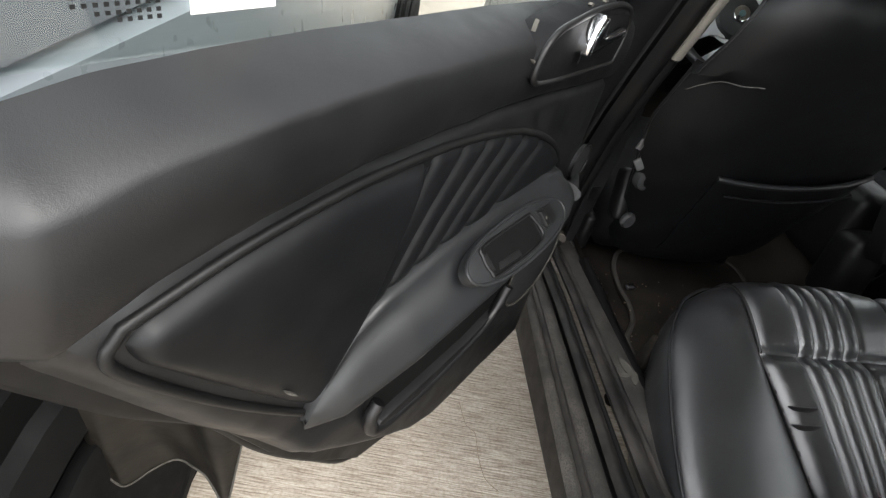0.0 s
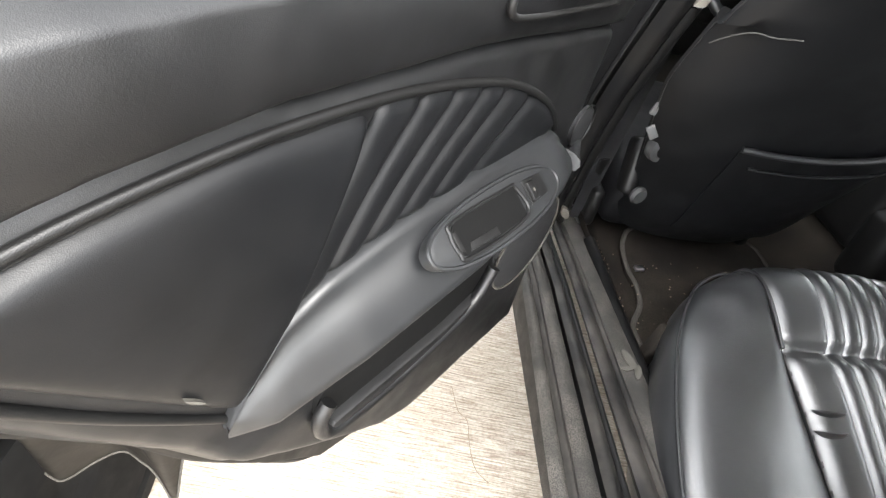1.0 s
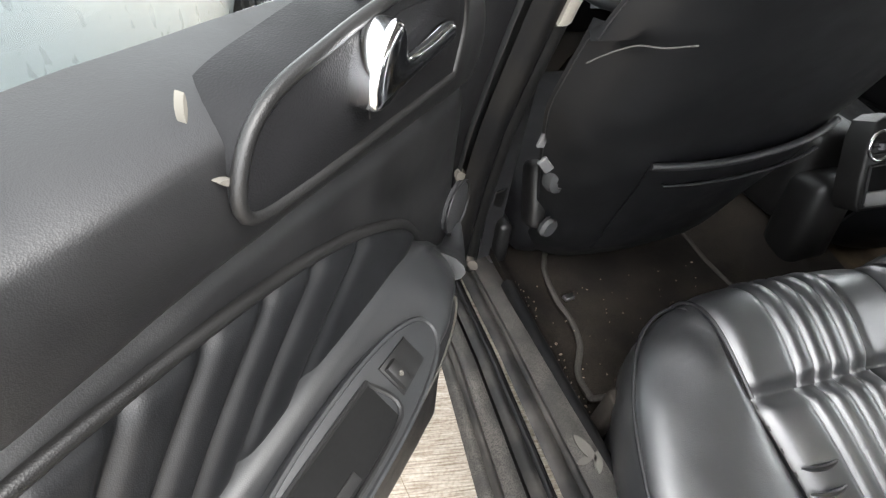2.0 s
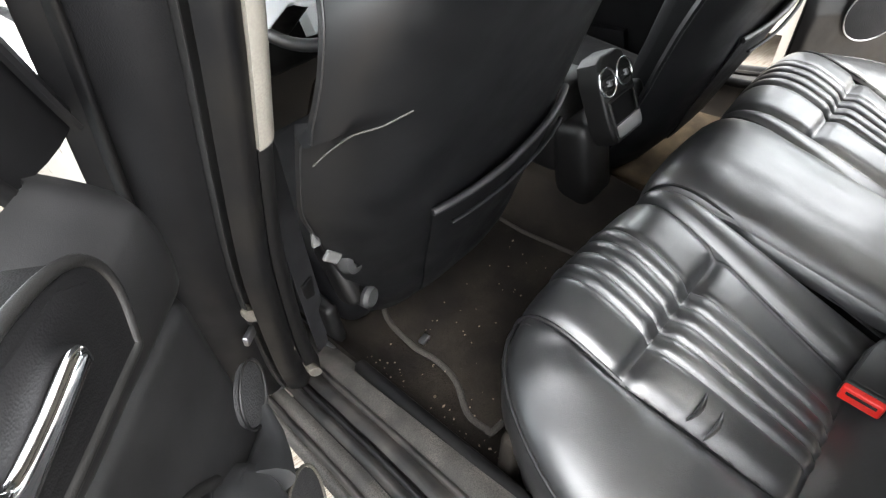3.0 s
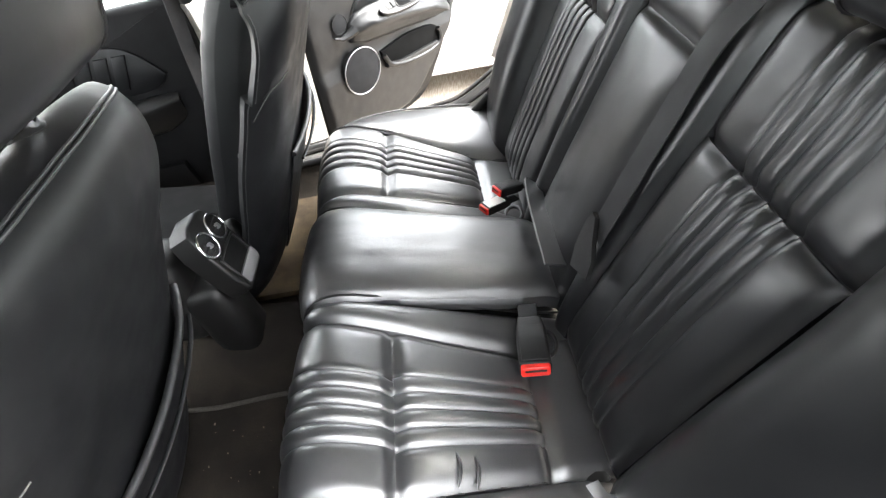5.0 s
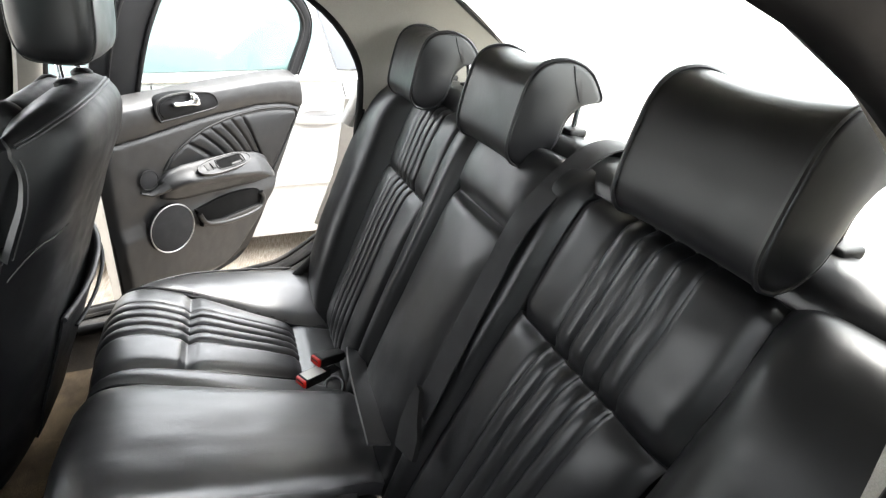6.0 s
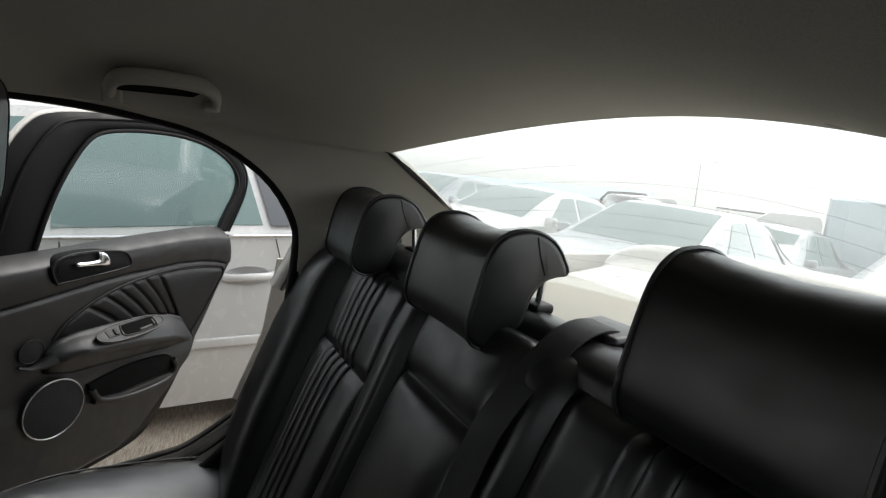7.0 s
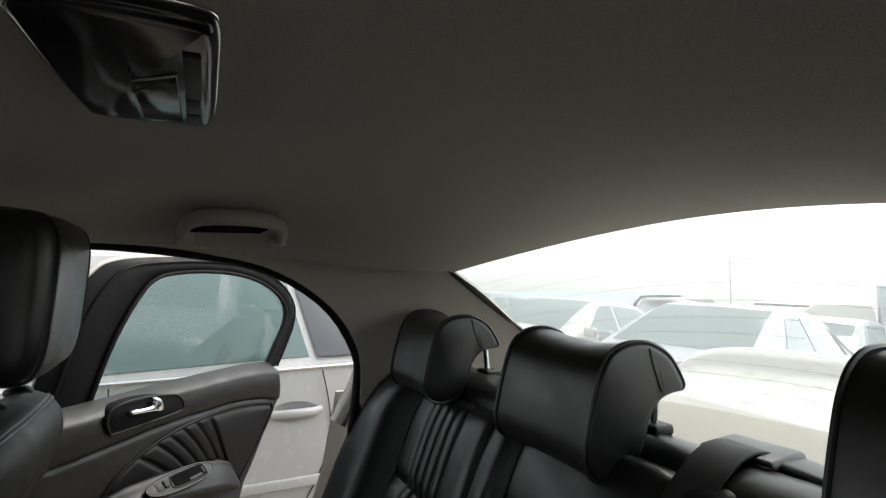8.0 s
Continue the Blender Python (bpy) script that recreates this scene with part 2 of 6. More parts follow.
def finish(name, bm, angle=40):
    me = bpy.data.meshes.new(name)
    bmesh.ops.recalc_face_normals(bm, faces=bm.faces)
    bm.to_mesh(me)
    bm.free()
    me.shade_smooth()
    me.set_sharp_from_angle(angle=radians(angle))
    return me


def thing(name, at, label, category, group="", kind=""):
    ob = new(name)
    ob.empty_display_size = 0.05
    ob.location = at
    return tagged(ob, label, category, group, kind)


def part(name, bm, mat, parent, label=""):
    me = finish(name, bm) if isinstance(bm, bmesh.types.BMesh) else bm
    ob = new(name, me)
    me.materials.append(mat)
    if parent is not None:
        ob.parent = parent
        if parent.data is None:
            ob.matrix_parent_inverse = Matrix.Translation(parent.location).inverted()
    if label:
        tagged(ob, label)
    return ob


def single(name, bm, mat, label, category, group="", kind=""):
    return tagged(part(name, bm, mat, None), label, category, group, kind)


class Curve:
    """A smooth line through points, run by the number of the point."""

    def __init__(self, pts):
        self.p = np.array(pts, float)

    def at(self, v):
        p, n = self.p, len(self.p)
        v = np.clip(np.asarray(v, float), 0, n - 1)
        i = np.minimum(v.astype(int), n - 2)
        f = (v - i)[..., None]
        a = p[np.maximum(i - 1, 0)]
        b, c = p[i], p[i + 1]
        d = p[np.minimum(i + 2, n - 1)]
        return 0.5 * ((2 * b) + (c - a) * f + (2 * a - 5 * b + 4 * c - d) * f ** 2 + (3 * b - a - 3 * c + d) * f ** 3)

    def run(self, n):
        return self.at(np.linspace(0, len(self.p) - 1, n))


def clustered(n):
    """Steps from 0 to 1, closer together at both ends."""
    t = np.linspace(0, 1, n)
    return t - 0.135 * np.sin(2 * np.pi * t)


def grid_solid(name, pos, nrm, thick, angle=60):
    """A closed sheet: a grid of places, and the same grid moved back along its normals."""
    nu, nv = pos.shape[:2]
    front = pos.reshape(-1, 3)
    rear = (pos - nrm * thick).reshape(-1, 3)
    verts = np.concatenate([front, rear])
    k = nu * nv
    idx = np.arange(k).reshape(nu, nv)
    faces = []
    for i in range(nu - 1):
        for j in range(nv - 1):
            a, b, c, d = idx[i, j], idx[i + 1, j], idx[i + 1, j + 1], idx[i, j + 1]
            faces.append((int(a), int(b), int(c), int(d)))
            faces.append((int(d + k), int(c + k), int(b + k), int(a + k)))
    ring = list(idx[:, 0]) + list(idx[-1, 1:]) + list(idx[-2::-1, -1]) + list(idx[0, -2:0:-1])
    for a, b in zip(ring, ring[1:] + ring[:1]):
        faces.append((int(b), int(a), int(a + k), int(b + k)))
    return smooth_mesh(name, verts, faces, angle)


def normals_of(pos):
    du = np.gradient(pos, axis=0)
    dv = np.gradient(pos, axis=1)
    n = np.cross(du, dv)
    return n / np.maximum(np.linalg.norm(n, axis=-1, keepdims=True), 1e-9)


def pad(name, curve, v0, v1, xa, xb, bulge=0.006, seam=0.009, radius=0.013, ribs=(), rib_depth=0.005, rib_width=0.008,
        thick=0.03, nu=40, nv=36, crown=0.0, wrinkle=0.0008, seed=0.0):
    """An upholstered panel: a profile in y and z swept across x between two side lines, pillowed, with sunk seams and pleats.
    xa, xb: x along the panel's length at even steps; ribs: places of pleats as shares of the width."""
    u, t = clustered(nu), clustered(nv)
    if ribs:
        width = abs(np.mean(np.atleast_1d(xb)) - np.mean(np.atleast_1d(xa)))
        extra = [r + s * rib_width / width for r in ribs for s in (-2.2, -1.5, -0.9, -0.45, -0.2, 0, 0.2, 0.45, 0.9, 1.5, 2.2)]
        u = np.unique(np.round(np.clip(np.concatenate([u, extra]), 0, 1), 4))
    vv = v0 + (v1 - v0) * t
    yz = curve.at(vv)
    tang = curve.at(vv + 0.01) - curve.at(vv - 0.01)
    tang /= np.linalg.norm(tang, axis=1, keepdims=True)
    n2 = np.stack([tang[:, 1], -tang[:, 0]], 1)
    xa, xb = np.atleast_1d(xa), np.atleast_1d(xb)
    la = np.interp(t, np.linspace(0, 1, len(xa)), xa)
    lb = np.interp(t, np.linspace(0, 1, len(xb)), xb)
    x = la[None] + (lb - la)[None] * u[:, None]
    pos = np.stack([x, np.broadcast_to(yz[:, 0], x.shape), np.broadcast_to(yz[:, 1], x.shape)], -1)
    nrm = np.stack([np.zeros_like(x), np.broadcast_to(n2[:, 0], x.shape), np.broadcast_to(n2[:, 1], x.shape)], -1)
    length = np.concatenate([[0], np.cumsum(np.linalg.norm(np.diff(yz, axis=0), axis=1))])
    w = np.abs(lb - la)[None]
    du0, du1 = u[:, None] * w, (1 - u[:, None]) * w
    dv0, dv1 = length[None] + 0 * x, (length[-1] - length)[None] + 0 * x
    h = bulge * (1 - (2 * u[:, None] - 1) ** 4) * (1 - (2 * t[None] - 1) ** 4)
    for dist in (du0, du1, dv0, dv1):
        h = h - seam * np.exp(-(dist / radius) ** 2)
    h = h + crown * (1 - (2 * u[:, None] - 1) ** 2)
    for r in ribs:
        off = (u[:, None] - r) * w
        h = h - rib_depth * np.exp(-np.abs(off / (0.55 * rib_width)) ** 1.3)
    for r0, r1 in zip(ribs, ribs[1:]):
        q = np.clip((u[:, None] - r0) / (r1 - r0), 0, 1)
        h = h + 0.75 * rib_depth * (4 * q * (1 - q)) ** 0.7
    if wrinkle:
        wob = np.array([[noise.fractal(V((p[0] * 24 + seed, p[1] * 24, p[2] * 24)), 0.7, 2.0, 3) for p in row] for row in pos])
        h = h + wrinkle * wob
    pos = pos + nrm * h[..., None]
    return grid_solid(name, pos, nrm, thick)


def tube(name, path, r, n=8, closed=False, squash=1.0):
    """A round line along a path."""
    p = np.array(path, float)
    m = len(p)
    if closed:
        tg = np.roll(p, -1, 0) - np.roll(p, 1, 0)
    else:
        tg = np.gradient(p, axis=0)
    tg /= np.maximum(np.linalg.norm(tg, axis=1, keepdims=True), 1e-9)
    ref = V((0, 0, 1)) if abs(tg[0][2]) < 0.9 else V((1, 0, 0))
    side = V(tg[0]).cross(ref).normalized()
    verts, faces = [], []
    radii = np.broadcast_to(np.asarray(r, float), (m,))
    for i in range(m):
        t = V(tg[i])
        side = (side - t * side.dot(t)).normalized()
        up = side.cross(t)
        for j in range(n):
            a = 2 * math.pi * j / n
            verts.append(V(p[i]) + side * math.cos(a) * radii[i] + up * math.sin(a) * radii[i] * squash)
    for i in range(m if closed else m - 1):
        k = (i + 1) % m
        for j in range(n):
            faces.append((i * n + j, i * n + (j + 1) % n, k * n + (j + 1) % n, k * n + j))
    if not closed:
        faces.append(tuple(range(n)))
        faces.append(tuple(range((m - 1) * n, m * n)))
    return smooth_mesh(name, verts, faces)


def loft(name, rings, caps=True, angle=50):
    n = len(rings[0])
    verts = [v for r in rings for v in r]
    faces = []
    for i in range(len(rings) - 1):
        for j in range(n):
            k = (j + 1) % n
            faces.append((i * n + j, i * n + k, (i + 1) * n + k, (i + 1) * n + j))
    if caps:
        faces.append(tuple(range(n)))
        faces.append(tuple(range((len(rings) - 1) * n, len(rings) * n)))
    return smooth_mesh(name, verts, faces, angle)


def rounded_box(size, bevel, m=None, steps=3):
    bm = bmesh.new()
    bmesh.ops.create_cube(bm, size=1.0)
    bmesh.ops.scale(bm, vec=size, verts=bm.verts)
    if bevel:
        bmesh.ops.bevel(bm, geom=bm.edges[:], offset=bevel, segments=steps, affect="EDGES", profile=0.5)
    if m is not None:
        bmesh.ops.transform(bm, matrix=m, verts=bm.verts)
    return bm


def slab(points, depth, bevel=0.004, place=None, steps=2, rear=0.0):
    """A flat outline with thickness: points (a, b), from height -rear... to depth, with rounded front edges."""
    bm = bmesh.new()
    vs = [bm.verts.new((a, b, -rear)) for a, b in points]
    f = bm.faces.new(vs)
    out = bmesh.ops.extrude_face_region(bm, geom=[f])
    top = [g for g in out["geom"] if isinstance(g, bmesh.types.BMVert)]
    bmesh.ops.translate(bm, vec=(0, 0, depth + rear), verts=top)
    if bevel:
        tops = set(top)
        es = [e for e in bm.edges if e.verts[0] in tops and e.verts[1] in tops]
        bmesh.ops.bevel(bm, geom=es, offset=bevel, segments=steps, affect="EDGES", profile=0.5)
    if place is not None:
        for v in bm.verts:
            v.co = place(v.co)
    return bm


def lathe(profile, n=28, m=None):
    """A turned piece: (radius, height) pairs about z."""
    bm = bmesh.new()
    rings = []
    for r, h in profile:
        rings.append([bm.verts.new((max(r, 1e-5) * math.cos(2 * math.pi * j / n), max(r, 1e-5) * math.sin(2 * math.pi * j / n), h)) for j in range(n)])
    for a, b in zip(rings, rings[1:]):
        for j in range(n):
            k = (j + 1) % n
            bm.faces.new((a[j], a[k], b[k], b[j]))
    bm.faces.new(rings[0])
    bm.faces.new(rings[-1])
    if m is not None:
        bmesh.ops.transform(bm, matrix=m, verts=bm.verts)
    return bm


def oval(cx, cy, rx, ry, n=28, turn=0.0, power=2.0):
    out = []
    for j in range(n):
        a = 2 * math.pi * j / n
        c, s = math.cos(a), math.sin(a)
        x = rx * math.copysign(abs(c) ** (2 / power), c)
        y = ry * math.copysign(abs(s) ** (2 / power), s)
        out.append((cx + x * math.cos(turn) - y * math.sin(turn), cy + x * math.sin(turn) + y * math.cos(turn)))
    return out


def arch(points, n):
    """A smooth 3D line through points."""
    return Curve(points).run(n)


# ---- ground ----
def fall(y):
    """The yard falls away gently behind the car."""
    return -0.115 * max(0.0, -0.9 - y)


bm = bmesh.new()
steps = [-400, -60, -12, -5, -3, -2.2, -0.9, -0.5, 0.5, 1.2, 2, 3, 5, 12, 60, 400]
gv = [[bm.verts.new((x, y, 0.004 * noise.noise(V((x * 0.8, y * 0.8, 0))) * (abs(x) < 10 and abs(y) < 10) + fall(y))) for y in steps] for x in steps]
for i in range(len(steps) - 1):
    for j in range(len(steps) - 1):
        bm.faces.new((gv[i][j], gv[i + 1][j], gv[i + 1][j + 1], gv[i][j + 1]))
ground = single("ground", bm, CONCRETE, "pale brushed concrete yard with fine parallel lines", "ground", kind="structure")

# ---- the car's shell round the cabin ----
APERTURE = [(0.44, 1.385), (0.12, 1.390), (-0.10, 1.372), (-0.27, 1.335), (-0.40, 1.25), (-0.468, 1.14), (-0.472, 1.06), (-0.415, 0.95), (-0.335, 0.84), (-0.25, 0.66), (-0.17, 0.555), (-0.05, 0.50), (0.15, 0.47), (0.40, 0.455)]

car_body = thing("car_body", (0, 0, 0.0), "cream-white saloon car body with black and cream cabin trim", "car")

# roof lining: a shallow dome that drops towards the rear window
nu, nv = 41, 41
u = np.linspace(-1, 1, nu)
t = np.linspace(0, 1, nv)
pos = np.zeros((nu, nv, 3))
for i, a in enumerate(u):
    rear_y, rear_z = -0.86 + 0.22 * a * a, 1.408 - 0.086 * a * a
    for j, b in enumerate(t):
        y = rear_y + (1.25 - rear_y) * b
        half = float(np.interp(y, [-0.64, -0.30, 0.10], [0.51, 0.575, 0.60]))
        dome = 1.465 - 0.080 * abs(a) ** 8 - 0.02 * max(0.0, y - 0.5) ** 2
        k = min(1.0, max(0.0, (y - rear_y) / 0.62))
        k = k * k * (3 - 2 * k)
        pos[i, j] = (a * half * (1.0 if a > 0 else 1.12), y, rear_z + (dome - rear_z) * k)
nrm = np.zeros_like(pos)
nrm[..., 2] = -1
part("roof_lining", grid_solid("roof_lining", pos, nrm, 0.02), LINER, car_body, "beige-grey fabric headliner")
# outer roof skin
outer = pos.copy()
outer[:, :, 2] += 0.035
outer[:, :, 0] *= 1.02
part("roof_panel", grid_solid("roof_panel", outer, -nrm, 0.01), PEARL, car_body, "cream-white painted roof")

for side in (-1, 1):
    # roof rail and rear pillar trim between the door opening and the roof lining
    rows = 10
    pos = np.zeros((40, rows, 3))
    win = Curve([(0.60, 1.25, 1.39), (0.60, 0.5, 1.388), (0.60, 0.1, 1.386), (0.578, -0.25, 1.375), (0.545, -0.45, 1.352), (0.51, -0.64, 1.322), (0.53, -0.88, 1.14), (0.55, -1.06, 1.0)]).run(40)
    ap = Curve([(0.70, 1.25, 1.37), (0.69, 0.44, 1.385), (0.68, 0.12, 1.39), (0.67, -0.10, 1.372), (0.66, -0.27, 1.335), (0.655, -0.40, 1.25), (0.655, -0.468, 1.14), (0.66, -0.472, 1.02)]).run(40)
    for i in range(40):
        for j in range(rows):
            f = j / (rows - 1)
            p = win[i] * (1 - f) + ap[i] * f
            p[0] += 0.018 * math.sin(math.pi * f)
            pos[i, j] = (side * p[0], p[1], p[2])
    if side < 0:
        pos[..., 0] -= 0.06 * np.linspace(1, 0, rows)[None]
    part("trim_joint", tube("trim_joint", [tuple(pos[i, 0] + np.array((-side * 0.003, 0, -0.002))) for i in range(18, 34)], 0.0016, 6), VOID, car_body)
    nr = normals_of(pos)
    if nr[20, 5, 0] * side > 0:
        nr = -nr
    part("pillar_trim", grid_solid("pillar_trim", pos, nr, 0.012), LINER, car_body, "beige plastic rear pillar and roof rail trim")
    # rubber seal round the rear door opening
    path = [(side * (0.668 + 0.03 * (0.5 - abs(k / 47 - 0.3))), y, z) for k, (y, z) in enumerate(Curve([(y - (0.11 * min(1.0, max(0.0, (1.02 - z) / 0.18)) if y < 0 else 0.0), z) for y, z in APERTURE]).run(48))]
    part("door_seal", tube("door_seal", path, 0.013, 8), RUBBER, car_body, "black rubber door seal")
    # painted door surround behind the seal
    surround = [(side * 0.72, y - 0.02, z + 0.02) for (y, z) in Curve(APERTURE[:8]).run(34)]
    part("door_surround", tube("door_surround", surround, 0.034, 10, squash=0.6), PEARL, car_body)
    # rear quarter panel outside
    pos = np.zeros((24, 12, 3))
    for i in range(24):
        f = i / 23
        for j in range(12):
            g = j / 11
            z = 0.30 + g * 0.72
            front_y = np.interp(z, [0.30, 0.44, 0.62, 0.8, 1.05], [-0.75, -0.62, -0.34, -0.42, -0.46])
            y = front_y + (-1.75 - front_y) * f
            pos[i, j] = (side * (0.80 + 0.05 * math.sin(math.pi * g * 0.8) - 0.10 * f * f), y, z)
    nr = normals_of(pos)
    if nr[10, 5, 0] * side < 0:
        nr = -nr
    part("rear_wing", grid_solid("rear_wing", pos, nr, 0.01), PEARL, car_body, "cream-white rear wing panel")

# rear window
nu, nv = 25, 13
pos = np.zeros((nu, nv, 3))
for i, a in enumerate(np.linspace(-1, 1, nu)):
    for j, b in enumerate(np.linspace(0, 1, nv)):
        top = np.array((a * (0.512 if a > 0 else 0.573), -0.86 + 0.22 * a * a, 1.408 - 0.086 * a * a))
        low = np.array((a * 0.56, -1.24 + 0.14 * a * a, 0.985))
        p = top + (low - top) * b
        pos[i, j] = p
nr = normals_of(pos)
if nr[12, 6, 1] > 0:
    nr = -nr
rear_glass = part("rear_window", grid_solid("rear_window", pos + nr * 0.004, nr, 0.004), HAZEGLASS, car_body, "curved rear window with a white glare haze and fine heating lines")
rear_glass.visible_shadow = False
for k in range(11):
    b = 0.10 + 0.075 * k
    line = [pos[i, 0] + (pos[i, -1] - pos[i, 0]) * b for i in range(nu)]
    part("heating_line", tube("heating_line", line, 0.0002, 4), EDGE, rear_glass)
part("window_edge", tube("window_edge", [pos[-1, j] for j in range(nv)], 0.006, 6), DARK, car_body)
part("window_edge", tube("window_edge", [pos[0, j] for j in range(nv)], 0.006, 6), DARK, car_body)
# parcel shelf and boot
part("parcel_shelf", rounded_box((1.20, 0.56, 0.05), 0.012, pose(0, -0.96, 0.985)), LINER, car_body, "beige-grey parcel shelf")
boot = Curve([(-1.16, 0.90), (-1.20, 0.930), (-1.32, 0.955), (-1.46, 0.972), (-1.55, 0.985), (-1.61, 1.018), (-1.655, 1.022), (-1.68, 0.98), (-1.70, 0.80), (-1.72, 0.55)])
nu, nv = 41, 64
pos = np.zeros((nu, nv, 3))
for i, a in enumerate(np.linspace(-1, 1, nu)):
    for j, (y, z) in enumerate(boot.run(nv)):
        up = 0.078 if y < -1.58 and z > 0.9 else 0.055
        pos[i, j] = (a * 0.71, y + 0.05 * a * a, z + up * (1 - 0.3 * a * a) * min(1.0, max(0.0, (z - 0.5) / 0.4)) - 0.05 * abs(a) ** 12)
nr = normals_of(pos)
if nr[20, 14, 2] < 0:
    nr = -nr
part("boot_lid", grid_solid("boot_lid", pos, nr, 0.01), PEARL, car_body, "cream-white boot lid with a raised lip")

# floor, tunnel and sills
FLOOR = 0.37
nu, nv = 61, 41
pos = np.zeros((nu, nv, 3))
for i, x in enumerate(np.linspace(-0.66, 0.66, nu)):
    for j, y in enumerate(np.linspace(-0.15, 1.35, nv)):
        hump = 0.13 * math.exp(-(x / 0.10) ** 4) * (0.45 + 0.55 * min(1, max(0, (y - 0.05) / 0.35)))
        wall = 0.09 * max(0.0, (abs(x) - 0.58) / 0.08) ** 1.5
        pos[i, j] = (x, y, FLOOR + hump + wall + 0.003 * noise.noise(V((x * 30, y * 30, 0))))
nrm = np.zeros_like(pos)
nrm[..., 2] = 1
part("floor_carpet", grid_solid("floor_carpet", pos, nrm, 0.02), CARPET, car_body, "dark worn carpet with crumbs and dust")
for side in (-1, 1):
    # inner sill trim, scuff strip, two rubber lips and the outer sill
    def run(x0, x1, za, zb, y0=-0.42, y1=0.62, n=40):
        """A strip along the opening: it bends outwards towards the wheel arch."""
        pos = np.zeros((n, 8, 3))
        for i, y in enumerate(np.linspace(y0, y1, n)):
            lift = 0.028 + 0.11 * (0.33 - y) + (0.0 if y > -0.20 else 0.9 * (-0.20 - y) ** 1.4)
            for j in range(8):
                f = j / 7
                x = 0.660 + (x0 + (x1 - x0) * f - 0.615) * 0.90
                out = (0.02 + 0.45 * max(0.0, x - 0.70)) * (0.25 - y) * (1 if y < 0.25 else 0.3)
                pos[i, j] = (side * (x + out), y, za + (zb - za) * f + lift + 0.006 * math.sin(math.pi * f))
        nr = normals_of(pos)
        if nr[n // 2, 4, 2] < 0:
            nr = -nr
        return grid_solid("strip", pos, nr, 0.02)

    part("sill_trim", run(0.615, 0.672, 0.425, 0.432), DIRTY, car_body, "dusty black plastic sill trim")
    part("sill_trim_edge", run(0.671, 0.685, 0.438, 0.438), SILLRUBBER, car_body)
    part("sill_seal", run(0.684, 0.712, 0.440, 0.446), SILLRUBBER, car_body, "black rubber sill seal")
    part("sill_groove", run(0.712, 0.724, 0.424, 0.424), DARK, car_body)
    part("sill_lip", run(0.724, 0.745, 0.428, 0.426), SILLRUBBER, car_body)
    part("sill_step", run(0.745, 0.778, 0.412, 0.408), DIRTY, car_body, "dirty painted sill step")
    part("sill_rib", run(0.775, 0.788, 0.416, 0.414), SILLRUBBER, car_body)
    part("outer_sill", run(0.786, 0.808, 0.411, 0.406), DIRTY, car_body, "dusty dark outer sill")
    bm = rounded_box((0.07, 2.4, 0.16), 0.02, pose(side * 0.740, 0.5, 0.29))
    part("sill_beam", bm, DARK, car_body)
    # heel board between the sill and the cushion
    part("heel_board", rounded_box((0.62, 0.03, 0.24), 0.01, pose(side * 0.33, 0.10, 0.42, 6, 0, 0)), CARPET, car_body)
    # middle pillar: dark lower cover, cream strip above, rubber outside, hinge face
    low = Curve([(0.43, 0.46), (0.405, 0.58), (0.375, 0.72), (0.335, 0.86), (0.297, 0.98), (0.255, 1.12), (0.200, 1.37)])

    def upright(x0, x1, ya, yb, v0, v1, out=0.0, n=24):
        pos = np.zeros((n, 8, 3))
        for i in range(n):
            v = v0 + (v1 - v0) * i / (n - 1)
            y, z = low.at(np.array([v]))[0]
            inwards = 0.055 * max(0.0, (z - 0.8) / 0.55) ** 1.3
            foot = 0.10 * max(0.0, (0.62 - z) / 0.2) ** 2
            for j in range(8):
                f = j / 7
                pos[i, j] = (side * (x0 + (x1 - x0) * f - inwards - foot * 0.25), y + ya + (yb - ya) * f - 0.012 * math.sin(math.pi * f) + foot * 0.2, z)
        nr = normals_of(pos)
        if nr[n // 2, 4, 1] > 0:
            nr = -nr
        return grid_solid("upright", pos, nr, 0.03)

    part("pillar_cover", upright(0.715, 0.748, 0.03, 0.0, 0, 3.97), PLASTIC, car_body, "black plastic lower pillar cover")
    part("pillar_strip", upright(0.712, 0.750, 0.03, -0.008, 4.0, 6), CREAM, car_body, "cream plastic pillar trim strip")
    part("pillar_seal", upright(0.752, 0.788, -0.005, 0.0, 0.3, 6), RUBBER, car_body, "broad black rubber pillar seal")
    part("pillar_groove", upright(0.788, 0.796, 0.02, 0.02, 0.3, 6), DARK, car_body)
    part("pillar_face", upright(0.796, 0.852, 0.015, 0.05, 0.3, 6), LINING, car_body, "dusty dark pillar face")
    part("pillar_rim", upright(0.852, 0.864, 0.045, 0.06, 0.3, 6), RUBBER, car_body)
    part("pillar_core", rounded_box((0.06, 0.06, 0.95), 0.02, pose(side * 0.777, 0.405, 0.90, 15, 0, 0)), DARK, car_body)

# front end of the cabin: bulkhead, windscreen surround and front doors
part("bulkhead", rounded_box((1.5, 0.05, 0.55), 0.02, pose(0, 1.50, 0.50)), DARK, car_body)
part("bonnet", rounded_box((1.56, 1.5, 0.06), 0.03, pose(0, 2.16, 0.90, -4, 0, 0)), PEARL, car_body, "cream-white bonnet")
for side in (-1, 1):
    part("screen_pillar", tube("screen_pillar", arch([(side * 0.60, 0.80, 1.37), (side * 0.64, 1.15, 1.22), (side * 0.70, 1.62, 0.98)], 16), 0.035, 10), CREAM, car_body)


